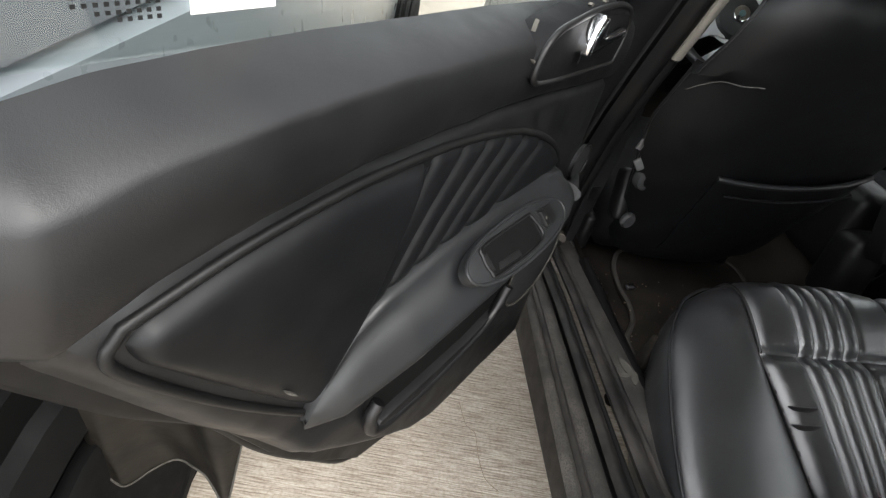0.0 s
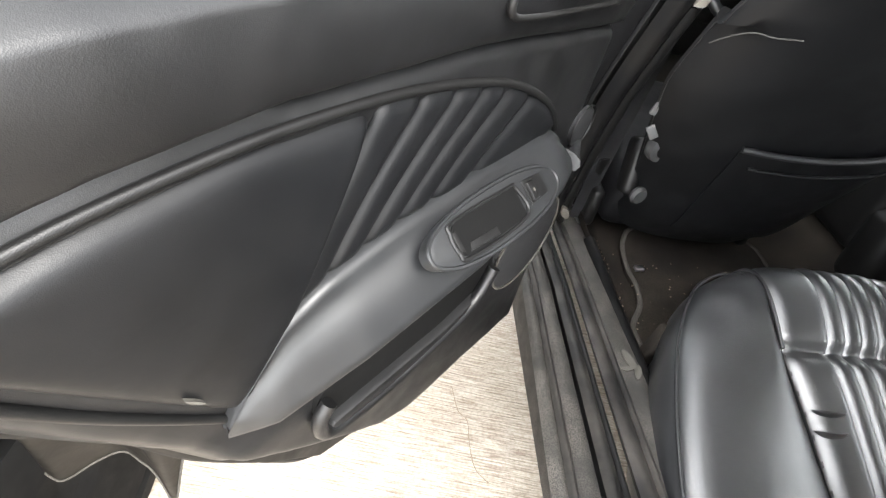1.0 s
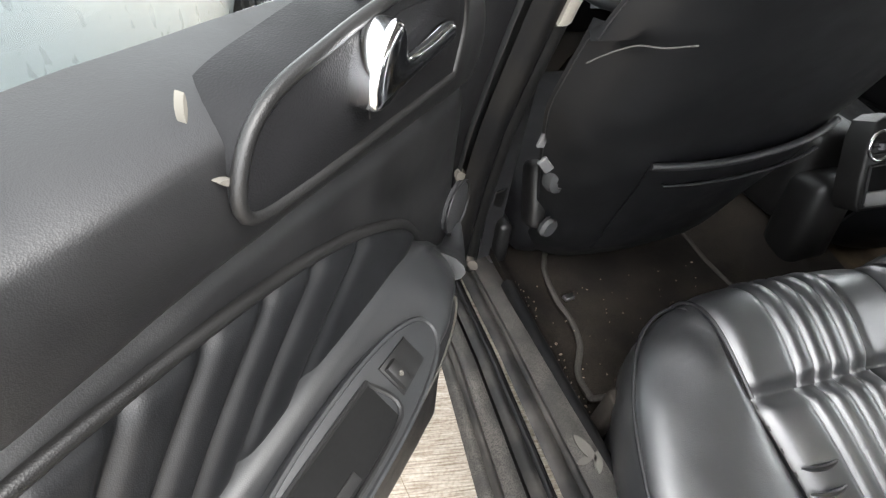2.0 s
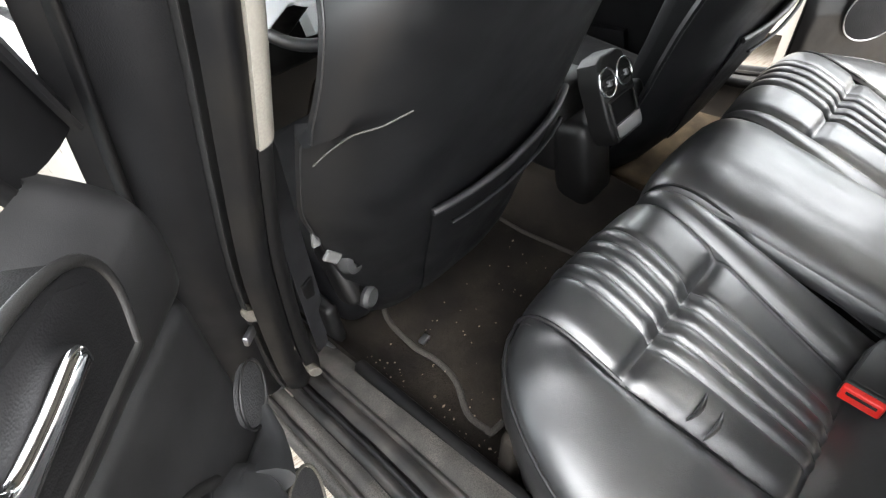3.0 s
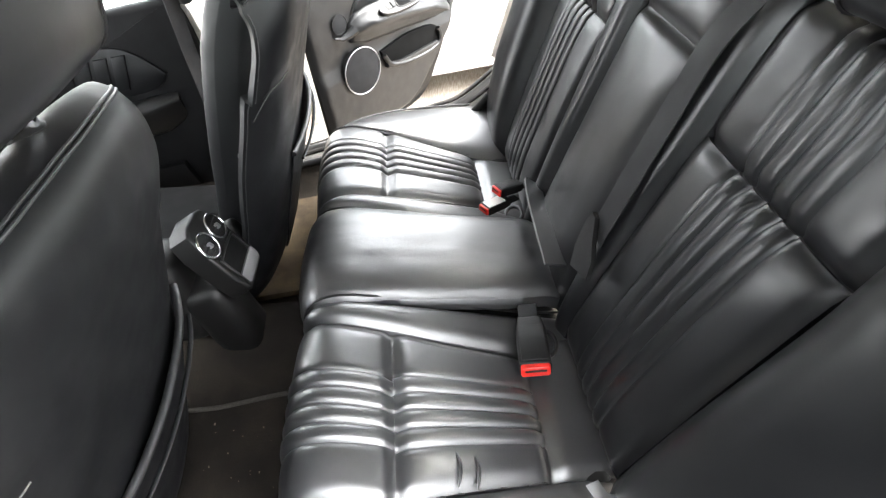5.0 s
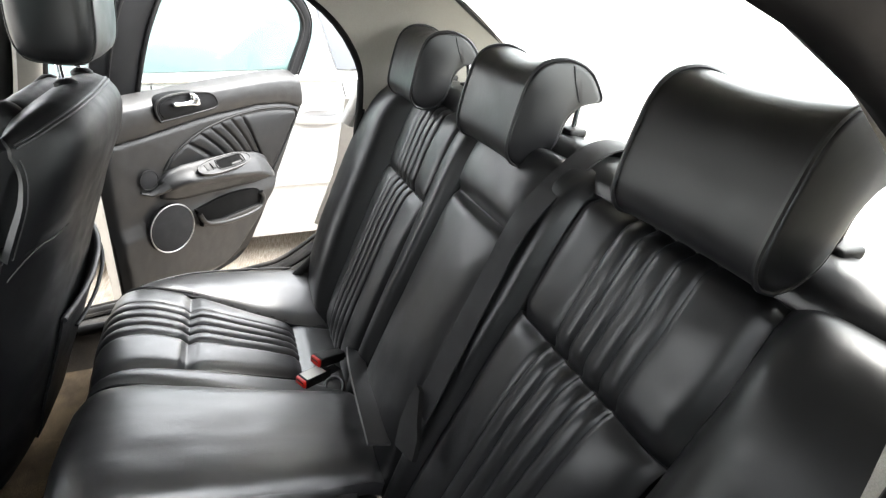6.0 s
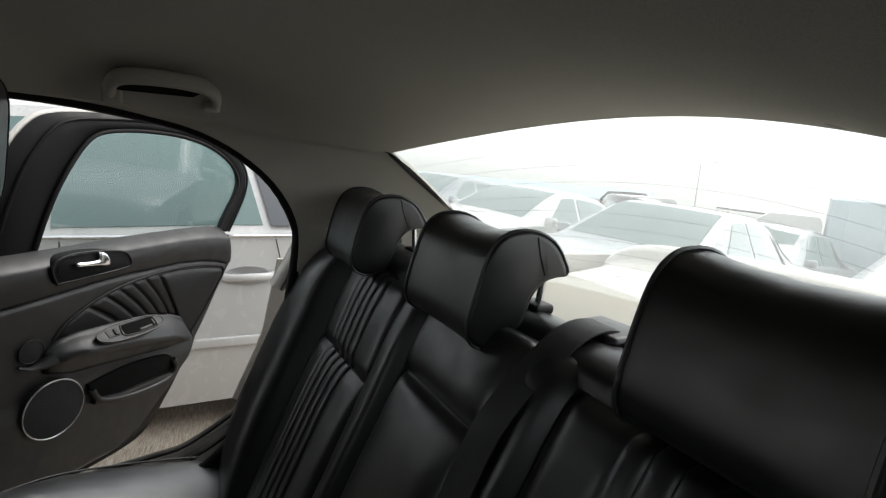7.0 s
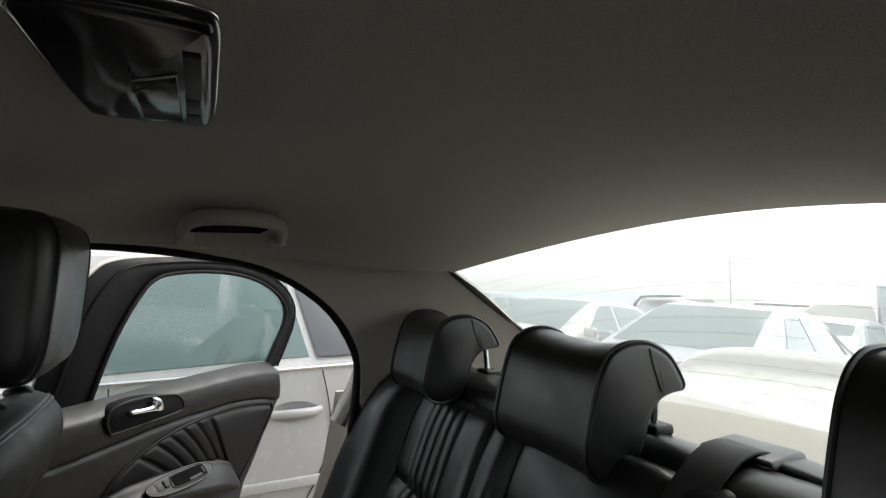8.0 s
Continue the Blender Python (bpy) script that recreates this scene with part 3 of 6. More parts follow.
# ---- rear bench ----
bench = thing("rear_bench", (0, -0.10, 0.33), "black leather rear bench with pleated outer seats and three headrests", "car seat")
CUSH = Curve([(0.150, 0.36), (0.170, 0.44), (0.180, 0.53), (0.174, 0.60), (0.145, 0.642), (0.092, 0.648), (0.004, 0.616), (-0.10, 0.568), (-0.225, 0.512), (-0.28, 0.492), (-0.345, 0.475)])
CUSH_Y = [-0.345, -0.225, -0.10, 0.004, 0.092, 0.145, 0.172]
CUSH_Z = [0.475, 0.512, 0.568, 0.616, 0.648, 0.642, 0.60]
for side in (-1, 1):
    def sx(*values):
        return [side * v for v in values]

    s = 3.1 * side
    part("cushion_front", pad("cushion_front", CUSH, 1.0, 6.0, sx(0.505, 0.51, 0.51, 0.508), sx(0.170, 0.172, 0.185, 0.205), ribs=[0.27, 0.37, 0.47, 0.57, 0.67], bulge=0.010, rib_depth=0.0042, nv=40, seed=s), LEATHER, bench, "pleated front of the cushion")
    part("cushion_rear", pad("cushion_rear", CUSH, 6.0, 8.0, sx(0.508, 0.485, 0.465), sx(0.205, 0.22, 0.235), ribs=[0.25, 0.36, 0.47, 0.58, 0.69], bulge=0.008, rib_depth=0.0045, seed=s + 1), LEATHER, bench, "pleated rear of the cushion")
    part("cushion_back_strip", pad("cushion_back_strip", CUSH, 8.0, 10.0, sx(0.465, 0.46), sx(0.185, 0.175), bulge=0.004, seed=s + 2, nu=24, nv=16), LEATHER, bench)
    # outer bolster: starts at the front corner and widens to the rear
    n = 34
    pos = np.zeros((n, 22, 3))
    line = Curve([(0.507, 0.168, 0.606), (0.545, 0.158, 0.608), (0.60, 0.118, 0.606), (0.655, 0.03, 0.594), (0.690, -0.08, 0.572), (0.712, -0.19, 0.550), (0.722, -0.30, 0.530)]).run(n)
    for i in range(n):
        ox, oy, oz = line[i]
        f0 = i / (n - 1)
        iy = 0.160 - 0.48 * f0
        ix = np.interp(iy, [-0.34, -0.215, 0.01, 0.16], [0.46, 0.468, 0.508, 0.506])
        iz = np.interp(iy, CUSH_Y, CUSH_Z) - 0.004
        for j in range(22):
            g = j / 21
            if g < 0.7:
                k = g / 0.7
                hump = 0.022 * math.sin(math.pi * k) ** 0.8 * min(1.0, 0.25 + 2.4 * f0)
                drop = -0.008 * (math.exp(-(k / 0.07) ** 2) + math.exp(-((1 - k) / 0.06) ** 2))
                p = (ix + (ox - ix) * k, iy + (oy - iy) * k, iz + (oz - iz) * k + hump + drop)
            else:
                k = (g - 0.7) / 0.3
                p = (ox - 0.01 * k + 0.012 * math.sin(math.pi * min(1, k * 1.6)), oy + 0.004 * math.sin(math.pi * k), oz - 0.006 - 0.19 * k)
            wob = 0.0015 * noise.fractal(V((p[0] * 26, p[1] * 26, p[2] * 26 + s)), 0.7, 2.0, 3)
            pos[i, j] = (side * p[0], p[1], p[2] + wob)
    nr = normals_of(pos)
    if nr[n // 2, 8, 2] < 0:
        nr = -nr
    part("cushion_bolster", grid_solid("cushion_bolster", pos, nr, 0.012), LEATHER, bench, "smooth rounded side bolster")
    part("bolster_piping", tube("bolster_piping", [(side * (p[0] + 0.002), p[1] + 0.002, p[2] - 0.002) for p in line], 0.0028, 8), PIPING, bench)
    # piping along the insert's front edge and sides
    edge = [(side * 0.508, *CUSH.at(np.array([v]))[0]) for v in np.linspace(1.2, 6.0, 26)]
    part("cushion_piping", tube("cushion_piping", [(p[0], p[1] + 0.001, p[2] - 0.003) for p in edge], 0.003, 6), PIPING, bench)
    # sloping strip between the outer seat and the middle seat
    part("cushion_step", pad("cushion_step", CUSH, 1.0, 9.6, sx(0.168, 0.170, 0.185, 0.205, 0.225, 0.20), sx(0.140, 0.143, 0.143, 0.138, 0.13, 0.122), bulge=0.008, seam=0.008, nu=18, nv=44, seed=s + 3), LEATHER, bench)
    part("step_piping", tube("step_piping", [(side * x, *(CUSH.at(np.array([v]))[0] + np.array((0, 0.004)))) for v, x in zip(np.linspace(1.2, 9.6, 30), np.linspace(0.142, 0.122, 30))], 0.0028, 6), PIPING, bench)
    # rows of light stitches beside the pleats
    for v0, v1, x0, x1 in ((6.02, 8.0, 0.508, 0.466),):
        for k in range(16):
            f = k / 16 + 0.02
            a = CUSH.at(np.array([v0 + (v1 - v0) * f]))[0]
            b = CUSH.at(np.array([v0 + (v1 - v0) * (f + 0.03)]))[0]
            x = x0 + (x1 - x0) * f
            if k % 2 == 0:
                part("stitch", tube("stitch", [(side * x, a[0], a[1] - 0.004), (side * x, b[0], b[1] - 0.004)], 0.0011, 5), STITCH, bench)
MIDDLE = Curve([(y, z + 0.060 * max(0.0, min(1.0, (0.07 - y) / 0.34))) for y, z in CUSH.p])
part("cushion_middle", pad("cushion_middle", MIDDLE, 0.6, 9.6, [-0.142, -0.145, -0.143, -0.13, -0.12], [0.142, 0.145, 0.143, 0.13, 0.12], bulge=0.016, seam=0.008, nu=44, nv=50, crown=0.006, wrinkle=0.0022, seed=9), LEATHER, bench, "plain raised middle of the cushion")
# small folds pressed into the middle cushion and the near outer seat
for x0, x1, y in ((-0.425, -0.485, -0.078), (-0.430, -0.488, -0.104), (0.058, -0.022, -0.212), (0.050, -0.026, -0.240)):
    z = float(np.interp(y, CUSH_Y, CUSH_Z)) + (0.057 if x0 > 0 else 0.0058)
    path = [(x0 + (x1 - x0) * k / 8, y - 0.006 * math.sin(math.pi * k / 8), z - (0.0022 if x0 > 0 else 0.0034)) for k in range(9)]
    part("leather_fold", tube("leather_fold", path, [0.0006 + 0.0030 * math.sin(math.pi * k / 8) for k in range(9)], 10, squash=2.4), LEATHER, bench)
# base under the cushion
part("cushion_base", rounded_box((1.24, 0.44, 0.16), 0.03, pose(0, -0.10, 0.405)), DARK, bench)

BACKREST = Curve([(-0.285, 0.44), (-0.325, 0.55), (-0.378, 0.67), (-0.438, 0.80), (-0.492, 0.916), (-0.523, 0.985), (-0.552, 1.045), (-0.588, 1.095), (-0.645, 1.115), (-0.70, 1.095), (-0.72, 1.03)])
for side in (-1, 1):
    def sx(*values):
        return [side * v for v in values]

    s = 5.3 * side
    part("backrest_lower", pad("backrest_lower", BACKREST, 0.6, 4.0, sx(0.475, 0.49, 0.508), sx(0.185, 0.195, 0.208), ribs=[0.28, 0.385, 0.49, 0.595, 0.70], bulge=0.014, seam=0.005, rib_depth=0.0030, nv=40, seed=s), LEATHER_SHADED, bench, "pleated lower part of the backrest")
    part("backrest_upper", pad("backrest_upper", BACKREST, 4.0, 6.9, sx(0.508, 0.515, 0.51), sx(0.208, 0.212, 0.215), ribs=[0.28, 0.385, 0.49, 0.595, 0.70], bulge=0.003, seam=0.009, rib_depth=0.0030, nv=36, seed=s + 1), LEATHER_SHADED, bench, "pleated upper part of the backrest")
    part("backrest_inner_bolster", pad("backrest_inner_bolster", BACKREST, 0.3, 7.6, sx(0.182, 0.192, 0.206, 0.210, 0.213), sx(0.130, 0.130, 0.130, 0.132, 0.135), bulge=0.014, nu=18, nv=44, seed=s + 2), LEATHER_SHADED, bench)
    part("backrest_outer_bolster", pad("backrest_outer_bolster", BACKREST, 0.2, 7.2, sx(0.66, 0.735, 0.755, 0.715, 0.66), sx(0.472, 0.486, 0.508, 0.516, 0.51), bulge=0.056, nu=30, nv=44, radius=0.02, seed=s + 3, thick=0.06), LEATHER_SHADED, bench, "rounded outer bolster of the backrest")
    part("backrest_top", pad("backrest_top", BACKREST, 6.9, 10, sx(0.62, 0.61, 0.60), sx(0.140, 0.140, 0.140), bulge=0.006, nu=40, nv=18, seed=s + 4), LEATHER_SHADED, bench)
part("backrest_middle", pad("backrest_middle", BACKREST, 0.5, 5.0, [-0.124, -0.126, -0.128], [0.124, 0.126, 0.128], bulge=0.014, seed=2.2, nu=40, nv=44), LEATHER_SHADED, bench, "plain folding armrest panel")
part("backrest_middle_top", pad("backrest_middle_top", BACKREST, 5.0, 7.4, [-0.128, -0.130, -0.134], [0.128, 0.130, 0.134], bulge=0.012, seed=4.4, nu=36, nv=30), LEATHER_SHADED, bench)
part("backrest_middle_rear", pad("backrest_middle_rear", BACKREST, 7.4, 10, [-0.138, -0.138], [0.138, 0.138], bulge=0.004, seed=6.4, nu=30, nv=14), LEATHER_SHADED, bench)
part("backrest_core", rounded_box((1.24, 0.12, 0.56), 0.03, pose(0, -0.555, 0.77, 24, 0, 0)), DARK, bench)


def headrest(x0, half, dz, dy=0.0):
    """A hook-shaped headrest: a padded face that rolls over the top and ends in a flat tail behind."""
    outline = [(-0.478, 1.031), (-0.458, 1.040), (-0.448, 1.062), (-0.453, 1.094), (-0.462, 1.128), (-0.473, 1.160), (-0.488, 1.181), (-0.512, 1.192), (-0.548, 1.191), (-0.583, 1.174), (-0.605, 1.144), (-0.608, 1.130),
               (-0.588, 1.128), (-0.566, 1.121), (-0.548, 1.102), (-0.538, 1.076), (-0.526, 1.050), (-0.503, 1.034)]
    ring = Curve(outline + outline[:1]).run(66)[:-1]
    cy, cz = -0.50, 1.12
    rings = []
    for f, k in ((-1.0, 0.72), (-0.992, 0.85), (-0.97, 0.94), (-0.93, 0.985), (-0.86, 1.0), (-0.5, 1.0), (0, 1.0), (0.5, 1.0), (0.86, 1.0), (0.93, 0.985), (0.97, 0.94), (0.992, 0.85), (1.0, 0.72)):
        hollow = 1 - f * f
        ringpts = []
        for (y, z) in ring:
            dip = -0.010 * hollow * min(1.0, max(0.0, (z - 1.11) / 0.08)) ** 2
            face = -0.005 * hollow * min(1.0, max(0.0, (y + 0.53) / 0.07)) ** 2
            ringpts.append((x0 + half * f, cy + (y - cy) * (1 - (1 - k) * 0.4) + face + dy, cz + (z - cz) * (1 - (1 - k) * 0.4) + dz + dip))
        rings.append(ringpts)
    pad_ob = part("headrest", loft("headrest", rings), LEATHER_SHADED, bench, "black leather hooked headrest with piped edges")
    for f in (-0.955, 0.955):
        path = [(x0 + half * f, cy + (y - cy) * 1.0 + dy, cz + (z - cz) * 1.0 + dz) for (y, z) in ring]
        part("piping", tube("piping", path, 0.0028, 6, closed=True), PIPING, pad_ob)
    # a seam across the tail
    for f in (-1.002, 1.002):
        part("side_seam", tube("side_seam", [(x0 + half * f, -0.548 + dy, 1.184 + dz), (x0 + half * f, -0.554 + dy, 1.16 + dz), (x0 + half * f, -0.566 + dy, 1.130 + dz)], 0.0012, 5), PIPING, pad_ob)
    for f in (-0.70, 0.70):
        part("post", tube("post", [(x0 + half * f, -0.592 + dy, 1.14 + dz), (x0 + half * f, -0.665, 1.09)], 0.0055, 10), CHROME, pad_ob, "chrome headrest post")
        part("collar", rounded_box((0.046, 0.034, 0.014), 0.005, pose(x0 + half * f, -0.665, 1.120)), PLASTIC, bench)


headrest(0.045, 0.105, 0.043, -0.085)
headrest(-0.408, 0.100, 0.068, -0.088)
headrest(0.465, 0.096, 0.046, -0.065)


# ---- front seats ----
def front_seat(x0, dy, label, hx, hy=0.0, hz=1.235):
    seat = thing("front_seat", (x0, 0.45 + dy, 0.33), label, "car seat", "front seats")
    rear = Curve([(y + dy, z) for y, z in ((0.44, 0.46), (0.385, 0.54), (0.35, 0.63), (0.305, 0.74), (0.26, 0.86), (0.205, 0.99), (0.165, 1.08), (0.165, 1.135), (0.21, 1.16), (0.26, 1.14))])
    n, m = 48, 56
    uu = np.linspace(-1, 1, n)
    vv = np.linspace(0, 9, m)
    yz = rear.at(vv)
    half = np.interp(vv, [0, 1, 2, 4, 5.5, 6.5, 8, 9], [0.22, 0.238, 0.256, 0.274, 0.266, 0.250, 0.238, 0.225])
    outer = np.interp(vv, [0, 1, 2, 3, 4, 5, 5.7, 6.3, 7, 9], [0.15, 0.16, 0.185, 0.225, 0.262, 0.260, 0.248, 0.240, 0.230, 0.215])
    pos = np.zeros((n, m, 3))
    for i, a in enumerate(uu):
        for j in range(m):
            x = x0 + a * (outer[j] if a < 0 and x0 < 0 else half[j])
            wrap = 0.055 * abs(a) ** 5 + 0.02 * a * a
            low = 0.006 * noise.fractal(V((x * 9, yz[j, 1] * 9, x0)), 0.7, 2.0, 3)
            y, z = yz[j]
            if vv[j] > 7:
                wrap *= (9 - vv[j]) / 2
            pos[i, j] = (x, y + wrap + 0.35 * low, z - (0.03 * abs(a) ** 4 if vv[j] > 5 else 0))
    nr = normals_of(pos)
    if nr[n // 2, 20, 1] > 0:
        nr = -nr
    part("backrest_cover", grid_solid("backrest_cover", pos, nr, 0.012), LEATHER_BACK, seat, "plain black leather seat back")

    def on(a, v, lift=0.0):
        i = (a + 1) / 2 * (n - 1)
        j = v / 9 * (m - 1)
        i0, j0 = min(int(i), n - 2), min(int(j), m - 2)
        fi, fj = i - i0, j - j0
        p = pos[i0, j0] * (1 - fi) * (1 - fj) + pos[i0 + 1, j0] * fi * (1 - fj) + pos[i0, j0 + 1] * (1 - fi) * fj + pos[i0 + 1, j0 + 1] * fi * fj
        q = nr[i0, j0]
        return p + q * lift

    # map pocket with an elastic top
    k, w = 24, 10
    pp = np.zeros((k, w, 3))
    for i in range(k):
        a = -0.42 + 1.18 * i / (k - 1)
        top = 3.38 + 0.40 * i / (k - 1) - 0.06 * math.sin(math.pi * i / (k - 1))
        for j in range(w):
            v = 0.9 + (top - 0.9) * j / (w - 1)
            pp[i, j] = on(a, v, 0.006 + 0.012 * math.sin(math.pi * i / (k - 1)) * (j / (w - 1)))
    pn = normals_of(pp)
    if pn[10, 5, 1] > 0:
        pn = -pn
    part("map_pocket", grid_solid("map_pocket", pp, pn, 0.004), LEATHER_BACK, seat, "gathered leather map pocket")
    part("pocket_hem", tube("pocket_hem", [pp[i, -1] for i in range(k)], 0.006, 8), PIPING, seat)
    part("pocket_fold", tube("pocket_fold", [pp[i, -1] - np.array((0, 0, 0.03)) + pn[i, -1] * 0.002 for i in range(2, k - 2)], 0.004, 8, squash=0.6), LEATHER_BACK, seat)
    # side seam with light stitches
    part("seam", tube("seam", [on(a, v, 0.0004) for a, v in Curve([(-0.95, 4.58), (-0.91, 4.71), (-0.84, 4.85), (-0.74, 4.87), (-0.63, 4.93)]).run(28)], 0.0011, 6), STITCH, seat, "grey curved stitch line")
    part("edge_piping", tube("edge_piping", [on(a, 7.28, 0.001) for a in np.linspace(-0.985, 0.985, 40)], 0.0018, 8), PIPING, seat)
    part("edge_piping", tube("edge_piping", [on(a, 7.38, 0.001) for a in np.linspace(-0.985, 0.985, 40)], 0.0018, 8), PIPING, seat)
    for a in (-0.985, 0.985):
        part("edge_piping", tube("edge_piping", [on(a, v, 0.002) for v in np.linspace(2.2, 6.9, 30)], 0.0009, 6), PIPING, seat)
    # front padding: bolsters and a centre
    front = Curve([(y + dy, z) for y, z in ((0.52, 0.58), (0.46, 0.72), (0.41, 0.87), (0.35, 1.03), (0.285, 1.135), (0.245, 1.152))])
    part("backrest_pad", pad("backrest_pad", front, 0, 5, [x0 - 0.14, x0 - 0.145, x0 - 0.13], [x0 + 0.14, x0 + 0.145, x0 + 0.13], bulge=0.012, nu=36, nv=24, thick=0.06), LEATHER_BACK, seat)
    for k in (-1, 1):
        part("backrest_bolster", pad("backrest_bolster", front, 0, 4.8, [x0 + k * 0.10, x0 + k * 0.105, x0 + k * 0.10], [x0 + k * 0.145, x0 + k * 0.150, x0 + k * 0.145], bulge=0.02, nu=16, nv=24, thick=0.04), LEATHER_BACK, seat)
    # seat cushion, rails and the reclining knob
    part("seat_cushion", rounded_box((0.36, 0.50, 0.14), 0.045, pose(x0, 0.72 + dy, 0.53, 8, 0, 0)), LINING, seat)
    for k in (-1, 1):
        part("seat_rail", rounded_box((0.035, 0.44, 0.03), 0.006, pose(x0 + k * 0.19, 0.70 + dy, 0.37)), STEEL, seat, "steel seat rail")
        part("side_cover", rounded_box((0.03, 0.40, 0.10), 0.012, pose(x0 + k * 0.20, 0.68 + dy, 0.48)), PLASTIC, seat)
    knob_at = pose(x0 - 0.190, 0.385 + dy, 0.716, 90, 0, 20)
    knob = part("recliner_knob", lathe([(0.010, 0.0), (0.027, 0.0), (0.029, 0.007), (0.027, 0.018), (0.016, 0.022), (0.016, 0.017), (0.0, 0.017)], 24, knob_at), HUBGREY, seat, "round dark grey recliner knob")
    part("knob_housing", rounded_box((0.035, 0.05, 0.12), 0.014, pose(x0 - 0.180, 0.445 + dy, 0.63, -20, 0, 0)), PLASTIC, seat)
    part("knob_lower", lathe([(0.008, 0.0), (0.018, 0.0), (0.020, 0.007), (0.016, 0.014), (0.0, 0.014)], 20, pose(x0 - 0.168, 0.405 + dy, 0.590, 90, 0, 20)), HUBGREY, seat)
    # added pale bars stand in for light through the gap by the pillar
    part("recliner_lever", rounded_box((0.012, 0.006, 0.086), 0.002, pose(x0 - 0.238, 0.350 + dy, 0.828, 8, 8, 0)), TRAYLIP, seat, "pale bar standing in for light in the gap")
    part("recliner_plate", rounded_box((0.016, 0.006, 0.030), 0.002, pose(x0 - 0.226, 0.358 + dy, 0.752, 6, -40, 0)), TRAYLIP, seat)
    part("knob_cap", lathe([(0.0, 0.0), (0.012, 0.0), (0.011, 0.004), (0.0, 0.005)], 16, knob_at @ pose(0, 0, 0.016)), PLASTIC, knob)
    # headrest
    rings = []
    for f, k in ((-1.0, 0.55), (-0.96, 0.78), (-0.88, 0.92), (-0.7, 1.0), (0, 1.03), (0.7, 1.0), (0.88, 0.92), (0.96, 0.78), (1.0, 0.55)):
        rings.append([(hx + 0.128 * f, 0.17 + hy + dy + a * k, hz + b * (0.5 + 0.5 * k)) for a, b in oval(0, 0, 0.058, 0.108, 36, 0.10, 4.5)])
    pad_ob = part("headrest", loft("headrest", rings), LEATHER_SHADED, seat, "black leather headrest")
    for f in (-0.8, 0.8):
        part("piping", tube("piping", [(hx + 0.128 * f, 0.17 + hy + dy + a * 0.975, hz + b * 0.985) for a, b in oval(0, 0, 0.0585, 0.1085, 36, 0.10, 4.5)], 0.0014, 6, closed=True), PIPING, pad_ob)
    for f in (-0.06, 0.06):
        part("post", tube("post", [(hx + f, 0.19 + hy + dy, hz - 0.06), (hx + f, 0.225 + dy, 1.10)], 0.006, 10), CHROME, pad_ob, "chrome headrest post")
        part("collar", lathe([(0.0, 0), (0.018, 0), (0.018, 0.006), (0.010, 0.012), (0.0, 0.012)], 16, pose(hx + f, 0.220 + dy, 1.154)), PLASTIC, seat)
    return seat


front_seat(-0.442, 0.0, "black leather driver's seat seen from behind, with map pocket", -0.435, 0.0, 1.31)
front_seat(0.285, -0.115, "black leather passenger seat slid back, with map pocket", 0.350, 0.034, 1.30)


